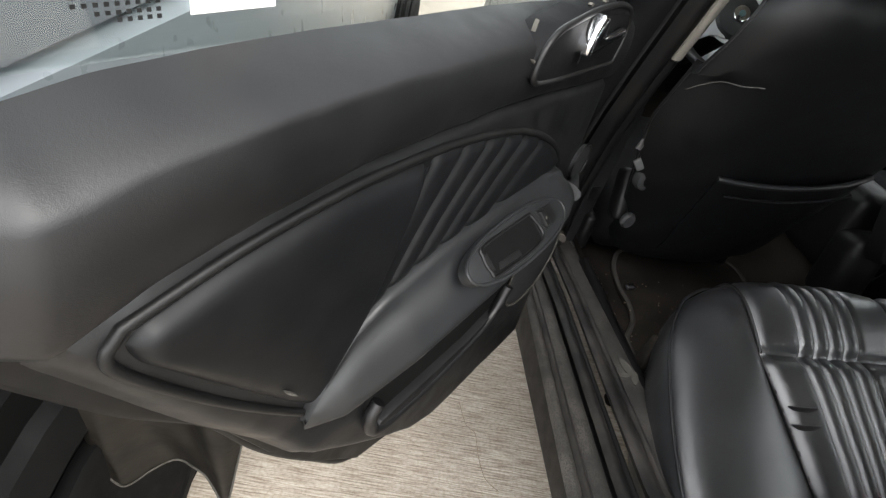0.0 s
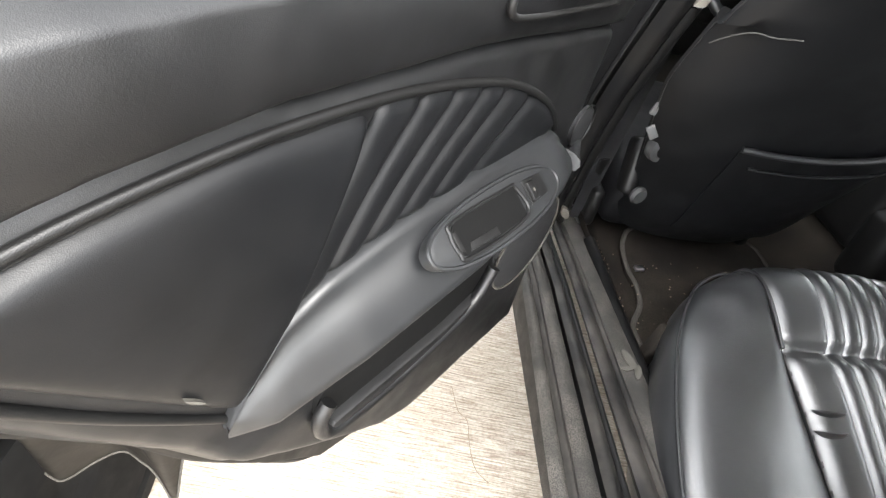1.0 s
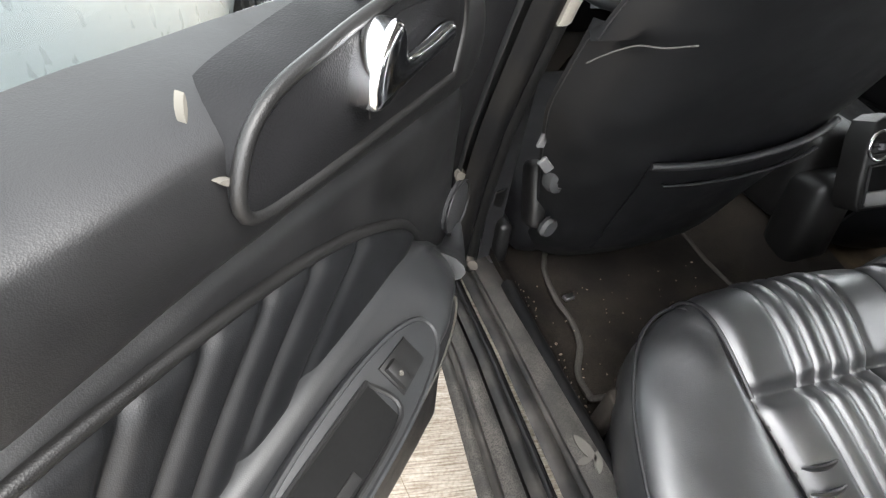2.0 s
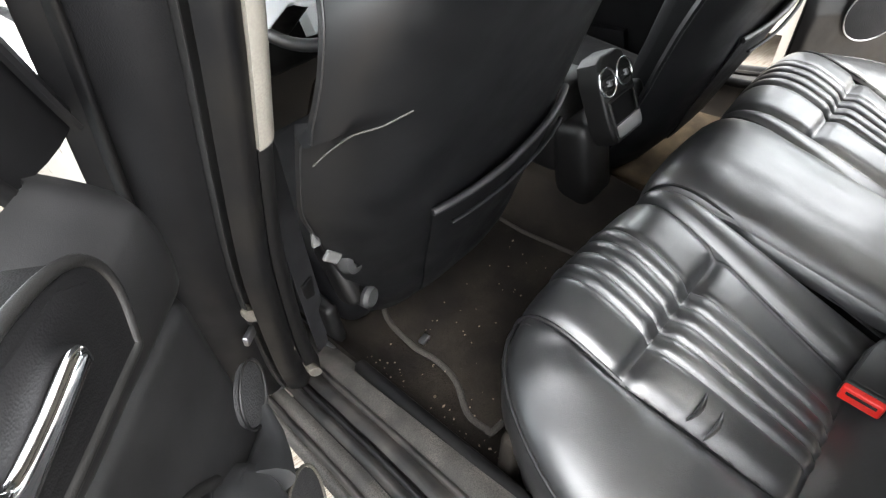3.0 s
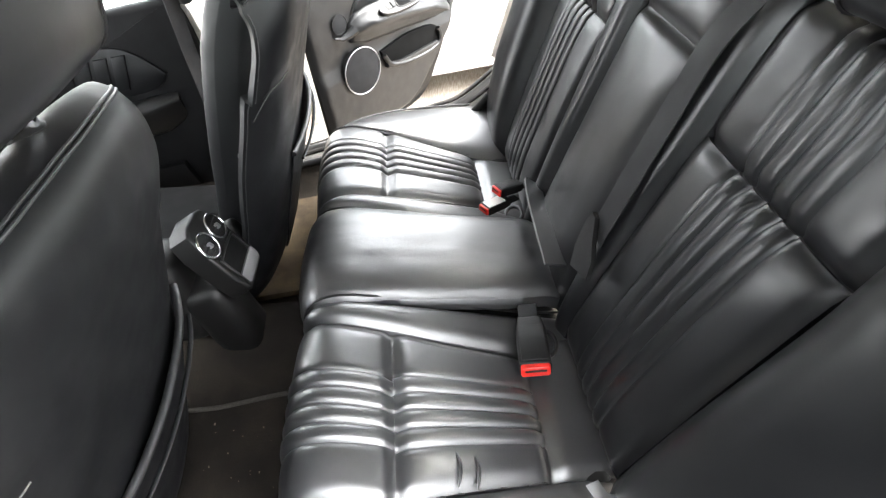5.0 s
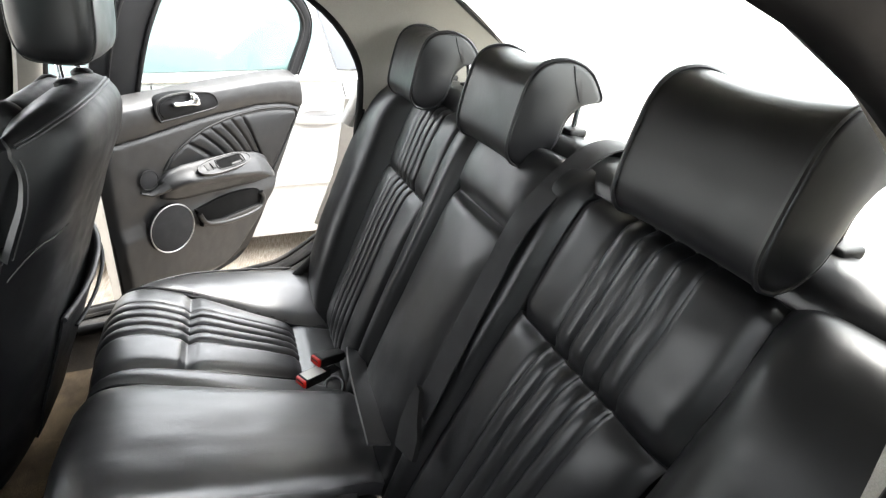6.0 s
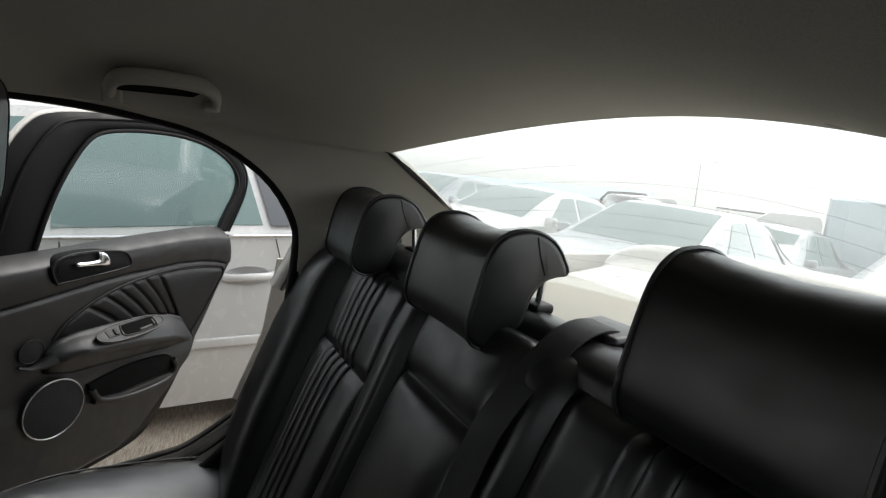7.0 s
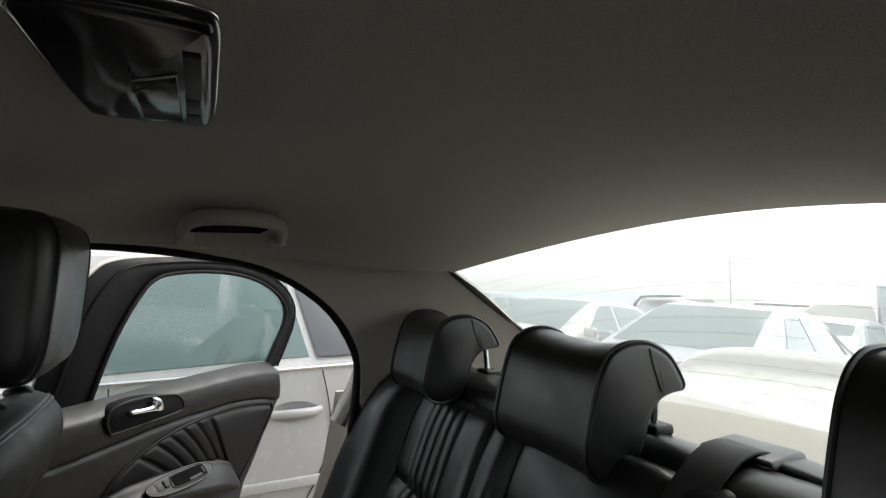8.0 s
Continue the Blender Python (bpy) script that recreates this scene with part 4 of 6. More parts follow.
# ---- rear doors ----
def rear_door(origin, ds, dw, dn, label, marks, front=-0.05, size=1.0):
    """A rear door in its own plane: s from the hinge side backwards, w up, n towards the cabin."""
    o, ds, dw, dn = V(origin), V(ds).normalized(), V(dw).normalized(), V(dn).normalized()

    def place(c):
        return o + (ds * c[0] + dw * c[1] + dn * c[2]) * size

    def at(s, w, n=0.0):
        return place((s, w, n))

    hinge = at(-0.05, -0.40, -0.06)
    door = thing("rear_door", (hinge.x, hinge.y, 0.30), label, "car door", "rear doors")
    # painted shell with the wheel-arch cut
    shell = [(front - 0.005, 0.285), (0.16, 0.298), (0.30, 0.312), (0.54, 0.325), (0.69, 0.312), (0.77, 0.295), (0.815, 0.18), (0.735, 0.05), (0.66, -0.05), (0.60, -0.17), (0.52, -0.29), (0.43, -0.395), (0.30, -0.43), (front - 0.005, -0.43)]
    part("door_shell", slab([(0.38 + (a - 0.38) * 0.965, b * 0.965 - (0.095 if b > 0.25 else 0.0)) for a, b in shell], -0.034, 0.0, place, rear=0.10), PEARL, door, "cream-white painted door shell")
    inner = [(a * 0.985 + 0.004, b * 0.985 - (0.05 if b > 0.25 else 0.0)) for a, b in shell]
    part("inner_metal", slab(inner, -0.022, 0.006, place, rear=0.028), DUSTY_SHADED_METAL, door, "dusty inner edge of the door, shade put into its colour")
    lowrim = Curve([(0.80, 0.17), (0.725, 0.045), (0.65, -0.055), (0.59, -0.175), (0.51, -0.295), (0.425, -0.40), (0.30, -0.437), (-0.04, -0.437)]).run(40)
    part("edge_seal", tube("edge_seal", [at(a, b, -0.045) for a, b in lowrim], 0.011, 8), RUBBER, door, "black rubber seal along the door's lower edge")

    # main lining: one moulded sheet, bulged at the top, with a groove and a lower step
    def edge_rear(w):
        return np.interp(w, [-0.42, -0.36, -0.27, -0.17, 0.0, 0.10, 0.175, 0.27, 0.34], [0.22, 0.36, 0.47, 0.575, 0.685, 0.742, 0.785, 0.770, 0.737])

    def groove(s):
        return np.interp(s, [-0.05, 0.1, 0.2, 0.3, 0.5, 0.62, 0.70, 0.77], [0.176, 0.188, 0.198, 0.204, 0.205, 0.194, 0.180, 0.155])

    def top_line(s):
        return (0.0 if marks else 0.020) + np.interp(s, [0.0, 0.16, 0.30, 0.54, 0.62, 0.69, 0.735], [0.290, 0.295, 0.300, 0.302, 0.301, 0.297, 0.290])

    nu, nv = 90, 110
    pos = np.zeros((nu, nv, 3))
    split = 72
    for j in range(nv):
        w0 = -0.41 + 0.745 * j / (nv - 1)
        for i in range(nu):
            f = i / (nu - 1)
            s, w = front + (edge_rear(w0) - front) * f, w0
            for again in range(3):
                g = groove(s)
                if j <= split:
                    w = -0.41 + (g + 0.41) * j / split
                else:
                    w = g + (top_line(s) - g) * (j - split) / (nv - 1 - split)
                s = front + (edge_rear(w) - front) * f
            g = groove(s)
            k = min(1.0, max(0.0, (w - g) / (top_line(s) - g)))
            n = 0.0
            if w > g:
                n = 0.004 + 0.020 * math.sin(min(1.0, k * 1.4) * math.pi / 2) - 0.050 * max(0.0, k - 0.72) ** 1.5 / 0.15 - 0.020 * k ** 1.5
            n -= 0.010 * math.exp(-((w - g) / 0.006) ** 2)
            if w < -0.10:
                n += 0.012 * min(1.0, (-0.10 - w) / 0.05)
            rim = min(f * (edge_rear(w) - front), (1 - f) * (edge_rear(w) - front), (w + 0.41) * 1.0)
            n -= 0.020 * math.exp(-(rim / 0.012) ** 2)
            n += 0.0012 * noise.fractal(V((s * 14, w * 14, o.x)), 0.7, 2.0, 3)
            pos[i, j] = at(s, w, n)
    nr = normals_of(pos)
    if V(nr[40, 50]).dot(dn) < 0:
        nr = -nr
    part("door_lining", grid_solid("door_lining", pos, nr, 0.012), VINYL, door, "grained black door lining")

    # leather insert: rear flat field, then a fan of pleated wedges in front of it
    top = Curve([(0.058, 0.050), (0.095, 0.092), (0.161, 0.130), (0.217, 0.152), (0.256, 0.163), (0.311, 0.174), (0.361, 0.181), (0.416, 0.186), (0.52, 0.187), (0.63, 0.177), (0.722, 0.158)])
    low = Curve([(0.058, 0.046), (0.10, 0.048), (0.17, 0.048), (0.23, 0.048), (0.29, 0.047), (0.34, 0.046), (0.378, 0.044), (0.428, 0.036), (0.469, 0.026), (0.505, 0.008), (0.555, -0.052), (0.722, 0.152)])

    def field(name, a, b, label=""):
        """A padded piece between two slanting lines given as ((s, w) top, (s, w) bottom)."""
        n1, n2 = 26, 30
        pos = np.zeros((n1, n2, 3))
        wid = math.dist(a[0], b[0])
        for i, f in enumerate(clustered(n1)):
            for j, g in enumerate(clustered(n2)):
                t0 = (a[0][0] + (b[0][0] - a[0][0]) * f, a[0][1] + (b[0][1] - a[0][1]) * f)
                b0 = (a[1][0] + (b[1][0] - a[1][0]) * f, a[1][1] + (b[1][1] - a[1][1]) * f)
                ts = float(np.interp(t0[0], top.run(60)[:, 0], top.run(60)[:, 1])) if 0.06 < t0[0] < 0.72 else t0[1]
                p = (t0[0] + (b0[0] - t0[0]) * g, ts + (b0[1] - ts) * g)
                du = min(f, 1 - f) * wid
                dv = min(g, 1 - g) * math.dist(a[0], a[1])
                bow = 0.012 * math.sin(math.pi * g)
                h = 0.006 + 0.0018 * (1 - (2 * f - 1) ** 2) * (1 - (2 * g - 1) ** 6) - 0.0045 * (math.exp(-(du / 0.008) ** 2) + math.exp(-(dv / 0.008) ** 2))
                pos[i, j] = at(p[0] + (bow * 0.6 if name == "insert_wedge" else 0), p[1], h)
        nr = normals_of(pos)
        if V(nr[12, 12]).dot(dn) < 0:
            nr = -nr
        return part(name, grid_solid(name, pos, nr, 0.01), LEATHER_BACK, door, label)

    lines = [((0.416, 0.186), (0.505, 0.008)), ((0.361, 0.181), (0.466, 0.026)), ((0.311, 0.174), (0.424, 0.036)), ((0.264, 0.164), (0.378, 0.044)), ((0.217, 0.152), (0.330, 0.046)), ((0.161, 0.130), (0.272, 0.046))]
    for a, b in zip(lines, lines[1:]):
        field("insert_wedge", a, b)
    field("insert_front", lines[-1], ((0.064, 0.056), (0.10, 0.045)), "smooth leather front of the insert")
    # rear field as a grid between the upper and lower lines
    n1, n2 = 44, 34
    pos = np.zeros((n1, n2, 3))
    run_top = top.run(80)
    for i, f in enumerate(clustered(n1)):
        for j, g in enumerate(clustered(n2)):
            st = 0.416 + (0.724 - 0.416) * f
            wt = float(np.interp(st, run_top[:, 0], run_top[:, 1]))
            if f < 0.28:
                k = f / 0.28
                sb, wb = 0.505 + 0.053 * k, 0.008 - 0.098 * k
            else:
                k = (f - 0.28) / 0.72
                sb, wb = 0.558 + 0.170 * k, -0.090 + 0.226 * k ** 1.08
            p = (st + (sb - st) * g, wt + (wb - wt) * g)
            high = max(0.004, math.hypot(sb - st, wb - wt))
            dv = min(g, 1 - g) * high
            du = min(f * 0.3, (1 - f) * 0.3)
            h = 0.004 + 0.010 * (1 - (2 * g - 1) ** 4) * min(1, high / 0.05) - 0.010 * (math.exp(-(du / 0.01) ** 2) + math.exp(-(dv / 0.01) ** 2))
            pos[i, j] = at(p[0], p[1], h)
    nr = normals_of(pos)
    if V(nr[20, 15]).dot(dn) < 0:
        nr = -nr
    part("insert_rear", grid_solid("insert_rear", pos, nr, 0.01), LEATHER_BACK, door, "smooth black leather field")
    part("insert_rim", tube("insert_rim", [at(a, b + 0.003, 0.001) for a, b in list(run_top) + list(Curve([(0.727, 0.152), (0.734, 0.143), (0.731, 0.125), (0.700, 0.076), (0.655, 0.014), (0.607, -0.045), (0.566, -0.092)]).run(30))], 0.0046, 8), PLASTIC, door)

    # armrest: a shelf that swells forwards and runs out to a point at the rear
    rings = []
    m = 46
    for i in range(m):
        s = 0.030 + 0.545 * i / (m - 1)
        wt = np.interp(s, [0.03, 0.07, 0.12, 0.25, 0.38, 0.47, 0.515, 0.56, 0.575], [0.022, 0.052, 0.060, 0.056, 0.043, 0.025, 0.004, -0.060, -0.086])
        out = np.interp(s, [0.03, 0.06, 0.12, 0.30, 0.45, 0.54, 0.575], [0.022, 0.048, 0.066, 0.070, 0.058, 0.034, 0.008])
        we = np.interp(s, [0.03, 0.10, 0.30, 0.45, 0.54, 0.575], [0.010, 0.024, 0.000, -0.034, -0.075, -0.090])
        wb = np.interp(s, [0.03, 0.10, 0.30, 0.45, 0.54, 0.575], [-0.035, -0.055, -0.075, -0.092, -0.096, -0.094])
        sec = [(wt + 0.004, -0.004), (wt + 0.001, 0.012), (wt * 0.75 + we * 0.25 + 0.003, out * 0.35), (wt * 0.45 + we * 0.55 + 0.004, out * 0.68), (we + 0.006, out * 0.93), (we - 0.004, out), (we - 0.016, out * 0.96), (we * 0.5 + wb * 0.5, out * 0.70), (wb, out * 0.35), (wb - 0.004, -0.004)]
        rings.append([tuple(at(s, a, b)) for a, b in Curve(sec).run(26)])
    part("armrest", loft("armrest", rings, angle=70), ARMREST, door, "soft black armrest")
    # fixed front end of the armrest, a lighter plug piece
    part("armrest_cap", tube("armrest_cap", [at(0.046, 0.012, 0.024), at(0.018, 0.0, 0.020), at(-0.012, -0.006, 0.014), at(-0.038, 0.004, 0.006)], [0.026, 0.020, 0.013, 0.006], 12, squash=0.55), ARMREST, door)

    # switch plate let into the armrest
    mid = at(0.268, 0.040, 0.055)
    across = (at(0.26, 0.002, 0.066) - at(0.26, 0.046, 0.012)).normalized()
    up = ds.cross(across).normalized()
    if up.dot(dw) < 0:
        up = -up

    def plate(c):
        return mid + (ds * c[0] + across * c[1] + up * c[2]) * size

    bez = part("switch_plate", slab(oval(0, 0, 0.118, 0.030, 40, 0.0, 2.3), 0.008, 0.003, plate, rear=0.01), ARMREST, door, "oval switch plate with a pull cup")
    part("plate_rim", tube("plate_rim", [plate((a, b, 0.007)) for a, b in oval(0, 0, 0.119, 0.031, 48, 0.0, 2.3)], 0.0024, 6, closed=True), ARMREST, bez)
    cup = [(-0.034, -0.019), (0.072, -0.020), (0.085, -0.010), (0.085, 0.010), (0.072, 0.020), (-0.034, 0.019)]
    # the cup has no depth: its shade is a black sheet on the plate
    part("pull_cup", slab(cup, 0.0095, 0.0, plate, rear=-0.008), VOID, bez, "pull cup, a flat sheet in shade black")
    part("cup_rim", tube("cup_rim", [plate((a, b, 0.0098)) for a, b in Curve(cup + cup[:1]).run(44)[:-1]], 0.0022, 6, closed=True), PLASTIC, bez)
    part("cup_wall", slab([(0.076, -0.012), (0.083, -0.009), (0.083, 0.009), (0.076, 0.013)], 0.0100, 0.001, plate, rear=-0.009), PLASTIC, bez)
    part("switch", slab([(-0.088, -0.015), (-0.050, -0.017), (-0.050, 0.013), (-0.088, 0.011)], 0.010, 0.002, plate, rear=-0.006), PLASTIC, bez, "window switch")
    part("switch_rocker", slab([(-0.064, -0.013), (-0.052, -0.013), (-0.052, 0.009), (-0.064, 0.009)], 0.015, 0.002, plate, rear=-0.008), PLASTIC, bez)
    part("cup_step", slab([(0.020, 0.009), (0.066, 0.007), (0.070, 0.015), (0.020, 0.018)], 0.0104, 0.001, plate, rear=-0.009), PLASTIC, bez)
    part("switch_mark", slab(oval(-0.058, -0.002, 0.0022, 0.0022, 14), 0.0155, 0.0, plate, rear=-0.0148), EDGE, bez)

    # door bin: a black sheet as the slot's painted shade, lip and ribs
    slot = [(0.155, -0.118), (0.300, -0.104), (0.440, -0.118), (0.478, -0.146), (0.468, -0.196), (0.400, -0.205), (0.250, -0.196), (0.175, -0.178)]
    slot = [(float(a), float(b)) for a, b in Curve(slot + slot[:1]).run(48)[:-1]]
    binpart = part("door_bin", slab(slot, 0.018, 0.003, place, rear=-0.004), VOID, door, "open door bin, a flat sheet in shade black")
    lip = Curve([(0.158, -0.132), (0.185, -0.176), (0.25, -0.200), (0.34, -0.212), (0.42, -0.212), (0.470, -0.200), (0.482, -0.165), (0.470, -0.140)]).run(36)
    part("bin_lip", tube("bin_lip", [at(a, b, 0.027) for a, b in lip], 0.009, 8), VINYL, binpart)
    part("bin_front", slab([(0.170, -0.168), (0.26, -0.186), (0.46, -0.188), (0.475, -0.205), (0.40, -0.222), (0.24, -0.212), (0.165, -0.186)], 0.032, 0.006, place, rear=-0.004), VINYL, binpart)

    # loudspeakers
    spk = [(0.048, -0.150)]
    for (a, b), r, nm in ((spk[0], 0.086, "speaker"), ((-0.035 if marks else -0.004, 0.030 if marks else 0.042), 0.031, "tweeter")):
        deep = 0.016 if nm == "speaker" else 0.003
        g = part(nm, slab(oval(a, b, r, r, 44), deep + 0.004, 0.002, place, rear=0.0), CLOTH, door, "round black cloth speaker grille" if nm == "speaker" else "small round tweeter grille")
        part("speaker_ring", tube("speaker_ring", [at(x, y, deep + 0.004) for x, y in oval(a, b, r + 0.002, r + 0.002, 48)], 0.002 if r > 0.05 else 0.0016, 8, closed=True), (EDGE if marks else STEEL) if r > 0.05 else PLASTIC, g, "thin grey ring")

    # inner handle in its bezel
    bezel = [(0.058, 0.226), (0.045, 0.258), (0.048, 0.282), (0.068, 0.298), (0.110, 0.306), (0.170, 0.305), (0.220, 0.299), (0.265, 0.290), (0.287, 0.270), (0.290, 0.243), (0.250, 0.235), (0.150, 0.230)]
    bezel = [(float(a), float(b)) for a, b in Curve(bezel + bezel[:1]).run(60)[:-1]]
    # raised plate: its sheenless black stands in for the shade of a recess
    hb = part("handle_bezel", slab(bezel, 0.0225, 0.003, place, rear=0.02), LINING, door, "handle plate, sheen cut to stand in for a shaded recess")
    part("bezel_rim", tube("bezel_rim", [at(a, b, 0.0215) for a, b in Curve(bezel + bezel[:1]).run(60)[:-1]], 0.0036, 8, closed=True), PLASTIC, hb)
    part("handle_well", slab([(0.070, 0.236), (0.056, 0.260), (0.060, 0.280), (0.080, 0.293), (0.150, 0.297), (0.182, 0.290), (0.185, 0.245)], 0.0238, 0.001, place, rear=-0.02), LINING, hb)
    grip = [(0.110, 0.270), (0.113, 0.283), (0.150, 0.281), (0.176, 0.282), (0.178, 0.292), (0.183, 0.302), (0.192, 0.303), (0.204, 0.295), (0.213, 0.280), (0.214, 0.264), (0.204, 0.260), (0.180, 0.264), (0.145, 0.267)]
    grip = [(float(a) - 0.008, float(b)) for a, b in Curve(grip + grip[:1]).run(56)[:-1]]
    part("handle", slab(grip, 0.041, 0.006, place, rear=-0.022, steps=4), CHROME, door, "polished chrome pull handle")

    # window frame and glass
    hole = Curve([(0.040, 0.285), (0.078, 0.40), (0.122, 0.50), (0.185, 0.600), (0.235, 0.642), (0.31, 0.657), (0.42, 0.661), (0.55, 0.653), (0.68, 0.624), (0.79, 0.570), (0.848, 0.505), (0.845, 0.445), (0.800, 0.37), (0.750, 0.285)]).run(64)
    rim = Curve([(-0.115, 0.285), (-0.070, 0.43), (-0.020, 0.56), (0.050, 0.660), (0.125, 0.694), (0.28, 0.706), (0.44, 0.708), (0.60, 0.696), (0.74, 0.662), (0.85, 0.605), (0.918, 0.525), (0.920, 0.445), (0.890, 0.37), (0.835, 0.280)]).run(64)
    if marks:
        ahead = 0.06 * np.clip(1 - np.arange(64) / 24, 0, 1)
        hole[:, 0] -= ahead
        rim[:, 0] -= ahead * 0.5
    pos = np.zeros((64, 7, 3))
    for i in range(64):
        for j in range(7):
            f = j / 6
            c = hole[i] * (1 - f) + rim[i] * f
            pos[i, j] = at(c[0], c[1], -0.058 + 0.014 * math.sin(math.pi * f) ** 0.7 - 0.012 * f)
    nr = normals_of(pos)
    if V(nr[30, 3]).dot(dn) < 0:
        nr = -nr
    part("window_frame", grid_solid("window_frame", pos, nr, 0.022), FRAMEBLACK, door, "satin black window frame")
    part("frame_seal", tube("frame_seal", [at(a, b, -0.052) for a, b in hole], 0.0065, 8), RUBBER, door)
    part("frame_step", tube("frame_step", [at(*(hole[i] * 0.30 + rim[i] * 0.70), -0.048) for i in range(64)], 0.004, 6), RUBBER, door)
    part("frame_face", tube("frame_face", [at(a, b, -0.085) for a, b in rim[10:58]], 0.009, 8), PEARL, door, "cream-white outer frame")
    pane = [(float(a), float(b)) for a, b in (hole * 0.8 + rim * 0.2)[::2]]
    gl = part("window_glass", slab(pane, -0.060, 0.0, place, rear=0.064), GLASS, door, "clear door glass")
    gl.visible_shadow = False
    part("belt_seal", tube("belt_seal", [at(a, float(top_line(a)) - 0.012, -0.044) for a in np.linspace(-0.04, 0.76, 20)], 0.006, 8), RUBBER, door, "black rubber at the window line")

    # lock and stops along the shut edge
    part("door_lock", rounded_box((0.028, 0.050, 0.060), 0.008, Matrix.Translation(at(0.690, 0.035, -0.060)) @ Matrix((ds, dw, dn)).transposed().to_4x4()), DUSTY_SHADED_METAL, door, "dusty door lock")
    part("lock_plug", rounded_box((0.024, 0.03, 0.04), 0.008, Matrix.Translation(at(0.735, 0.105, -0.05)) @ Matrix((ds, dw, dn)).transposed().to_4x4()), RUBBER, door)
    for w in (0.06, -0.30):
        part("hinge", rounded_box((0.07, 0.05, 0.03), 0.006, Matrix.Translation(at(-0.075, w, -0.075)) @ Matrix((ds, dw, dn)).transposed().to_4x4()), DUSTY_SHADED_METAL, door, "dusty painted hinge")
    if marks:
        # pale scuffs on the lining and etched marks on the glass
        for s, w, a, b, k in ((0.292, 0.262, 0.007, 0.0016, 0.5), (0.280, 0.270, 0.004, 0.0013, 1.2), (0.125, 0.306, 0.0055, 0.002, 0.2), (0.168, 0.307, 0.004, 0.002, 0.0), (0.300, 0.298, 0.001, 0.006, 0.2), (0.600, -0.010, 0.012, 0.0012, 0.9), (0.124, 0.300, 0.0035, 0.0018, 0.4)):
            n = 0.0245 - 0.017 * max(0.0, (w - 0.2) / 0.12) ** 1.5 if w > 0.2 else 0.0145
            part("scuff", slab(oval(s, w, a, b, 12, k, 1.6), n + 0.0006, 0.0, place, rear=-n + 0.004), DUSTSPOT, door)
        for row, wid in ((0.3285, 0.050), (0.3245, 0.046), (0.3200, 0.036), (0.3160, 0.024)):
            k = 0.0
            while k < wid:
                part("etched_mark", slab([(0.640 + k, row), (0.6425 + k, row), (0.6425 + k, row + 0.0024), (0.640 + k, row + 0.0024)], -0.0585, 0.0, place, rear=0.0592), DARK, gl)
                k += 0.0056
        part("glass_label", slab([(0.560, 0.316), (0.622, 0.316), (0.622, 0.368), (0.560, 0.368)], -0.0583, 0.0, place, rear=0.0590), PALE, gl, "white rectangle on the glass")
    return door


rear_door((-0.8882, 0.1785, 0.7925), (-0.6561, -0.7546, 0.0093), (0.0023, 0.0104, 0.9999), (0.7547, -0.6561, 0.0051), "open black-lined rear door with leather insert and scuffed lining", True, size=0.9515)
rear_door((1.021, 0.130, 0.711), (0.6845, -0.7290, -0.005), (-0.043, -0.048, 0.998), (-0.7275, -0.6828, -0.065), "open black-lined rear door with chrome handle beside the white car", False, -0.15, size=0.9405)


# ---- belts, buckles and small cabin fittings ----
def ribbon(name, path, width, thick=0.0022, across=None):
    """A flat strap along a path; across: the strap's side direction at each end."""
    p = Curve(path).run(48)
    tg = np.gradient(p, axis=0)
    tg /= np.linalg.norm(tg, axis=1, keepdims=True)
    c = np.array(across, float)
    pos = np.zeros((48, 5, 3))
    nr = np.zeros((48, 5, 3))
    for i in range(48):
        f = i / 47
        side = c[0] * (1 - f) + c[1] * f
        side = side - tg[i] * (side @ tg[i])
        side /= np.linalg.norm(side)
        n = np.cross(tg[i], side)
        for j in range(5):
            pos[i, j] = p[i] + side * width * (j / 4 - 0.5)
            nr[i, j] = n
    return grid_solid(name, pos, nr, thick)


def on_back(x, z, lift):
    y = -0.308 - 0.445 * (z - 0.5)
    return (x, y + lift * 0.914, z + lift * 0.406)


belt = thing("seat_belt", (-0.15, -0.40, 0.62), "black webbing middle seat belt hanging over the backrest", "seat belt", "rear seat belts")
part("webbing", ribbon("webbing", [(-0.145, -0.72, 1.115), (-0.148, -0.66, 1.128), (-0.155, -0.60, 1.108), on_back(-0.155, 1.02, 0.022), on_back(-0.150, 0.92, 0.022), on_back(-0.152, 0.84, 0.024), on_back(-0.158, 0.76, 0.028), on_back(-0.160, 0.70, 0.03)], 0.050, across=((1, 0, 0), (1, 0, 0.1))), WEB, belt)
tongue_at = pose(*on_back(-0.165, 0.695, 0.042), 24, 20, 8)
part("tongue_cover", slab([(-0.036, -0.058), (0.032, -0.058), (0.035, -0.020), (0.022, 0.028), (0.008, 0.048), (-0.006, 0.042), (-0.022, -0.002), (-0.036, -0.026)], 0.005, 0.003, lambda c: tongue_at @ V((c[0], -c[2], c[1])), rear=0.005), PLASTIC, belt, "black plastic belt tongue cover")
part("tongue_stud", lathe([(0.0, 0.0), (0.004, 0.0), (0.003, 0.002), (0.0, 0.002)], 12, tongue_at @ pose(0.002, -0.006, -0.018, 90, 0, 0)), PALE, belt)
part("belt_guide", rounded_box((0.085, 0.07, 0.016), 0.007, pose(-0.148, -0.69, 1.118, 0, 0, 5)), LEATHER_SHADED, belt)
part("belt_guide", rounded_box((0.11, 0.05, 0.022), 0.010, pose(-0.235, -0.69, 1.112, 0, 0, -8)), LEATHER_SHADED, belt)
strap = thing("armrest_strap", (0.06, -0.33, 0.53), "flat black leather pull strap of the folding armrest", "strap")
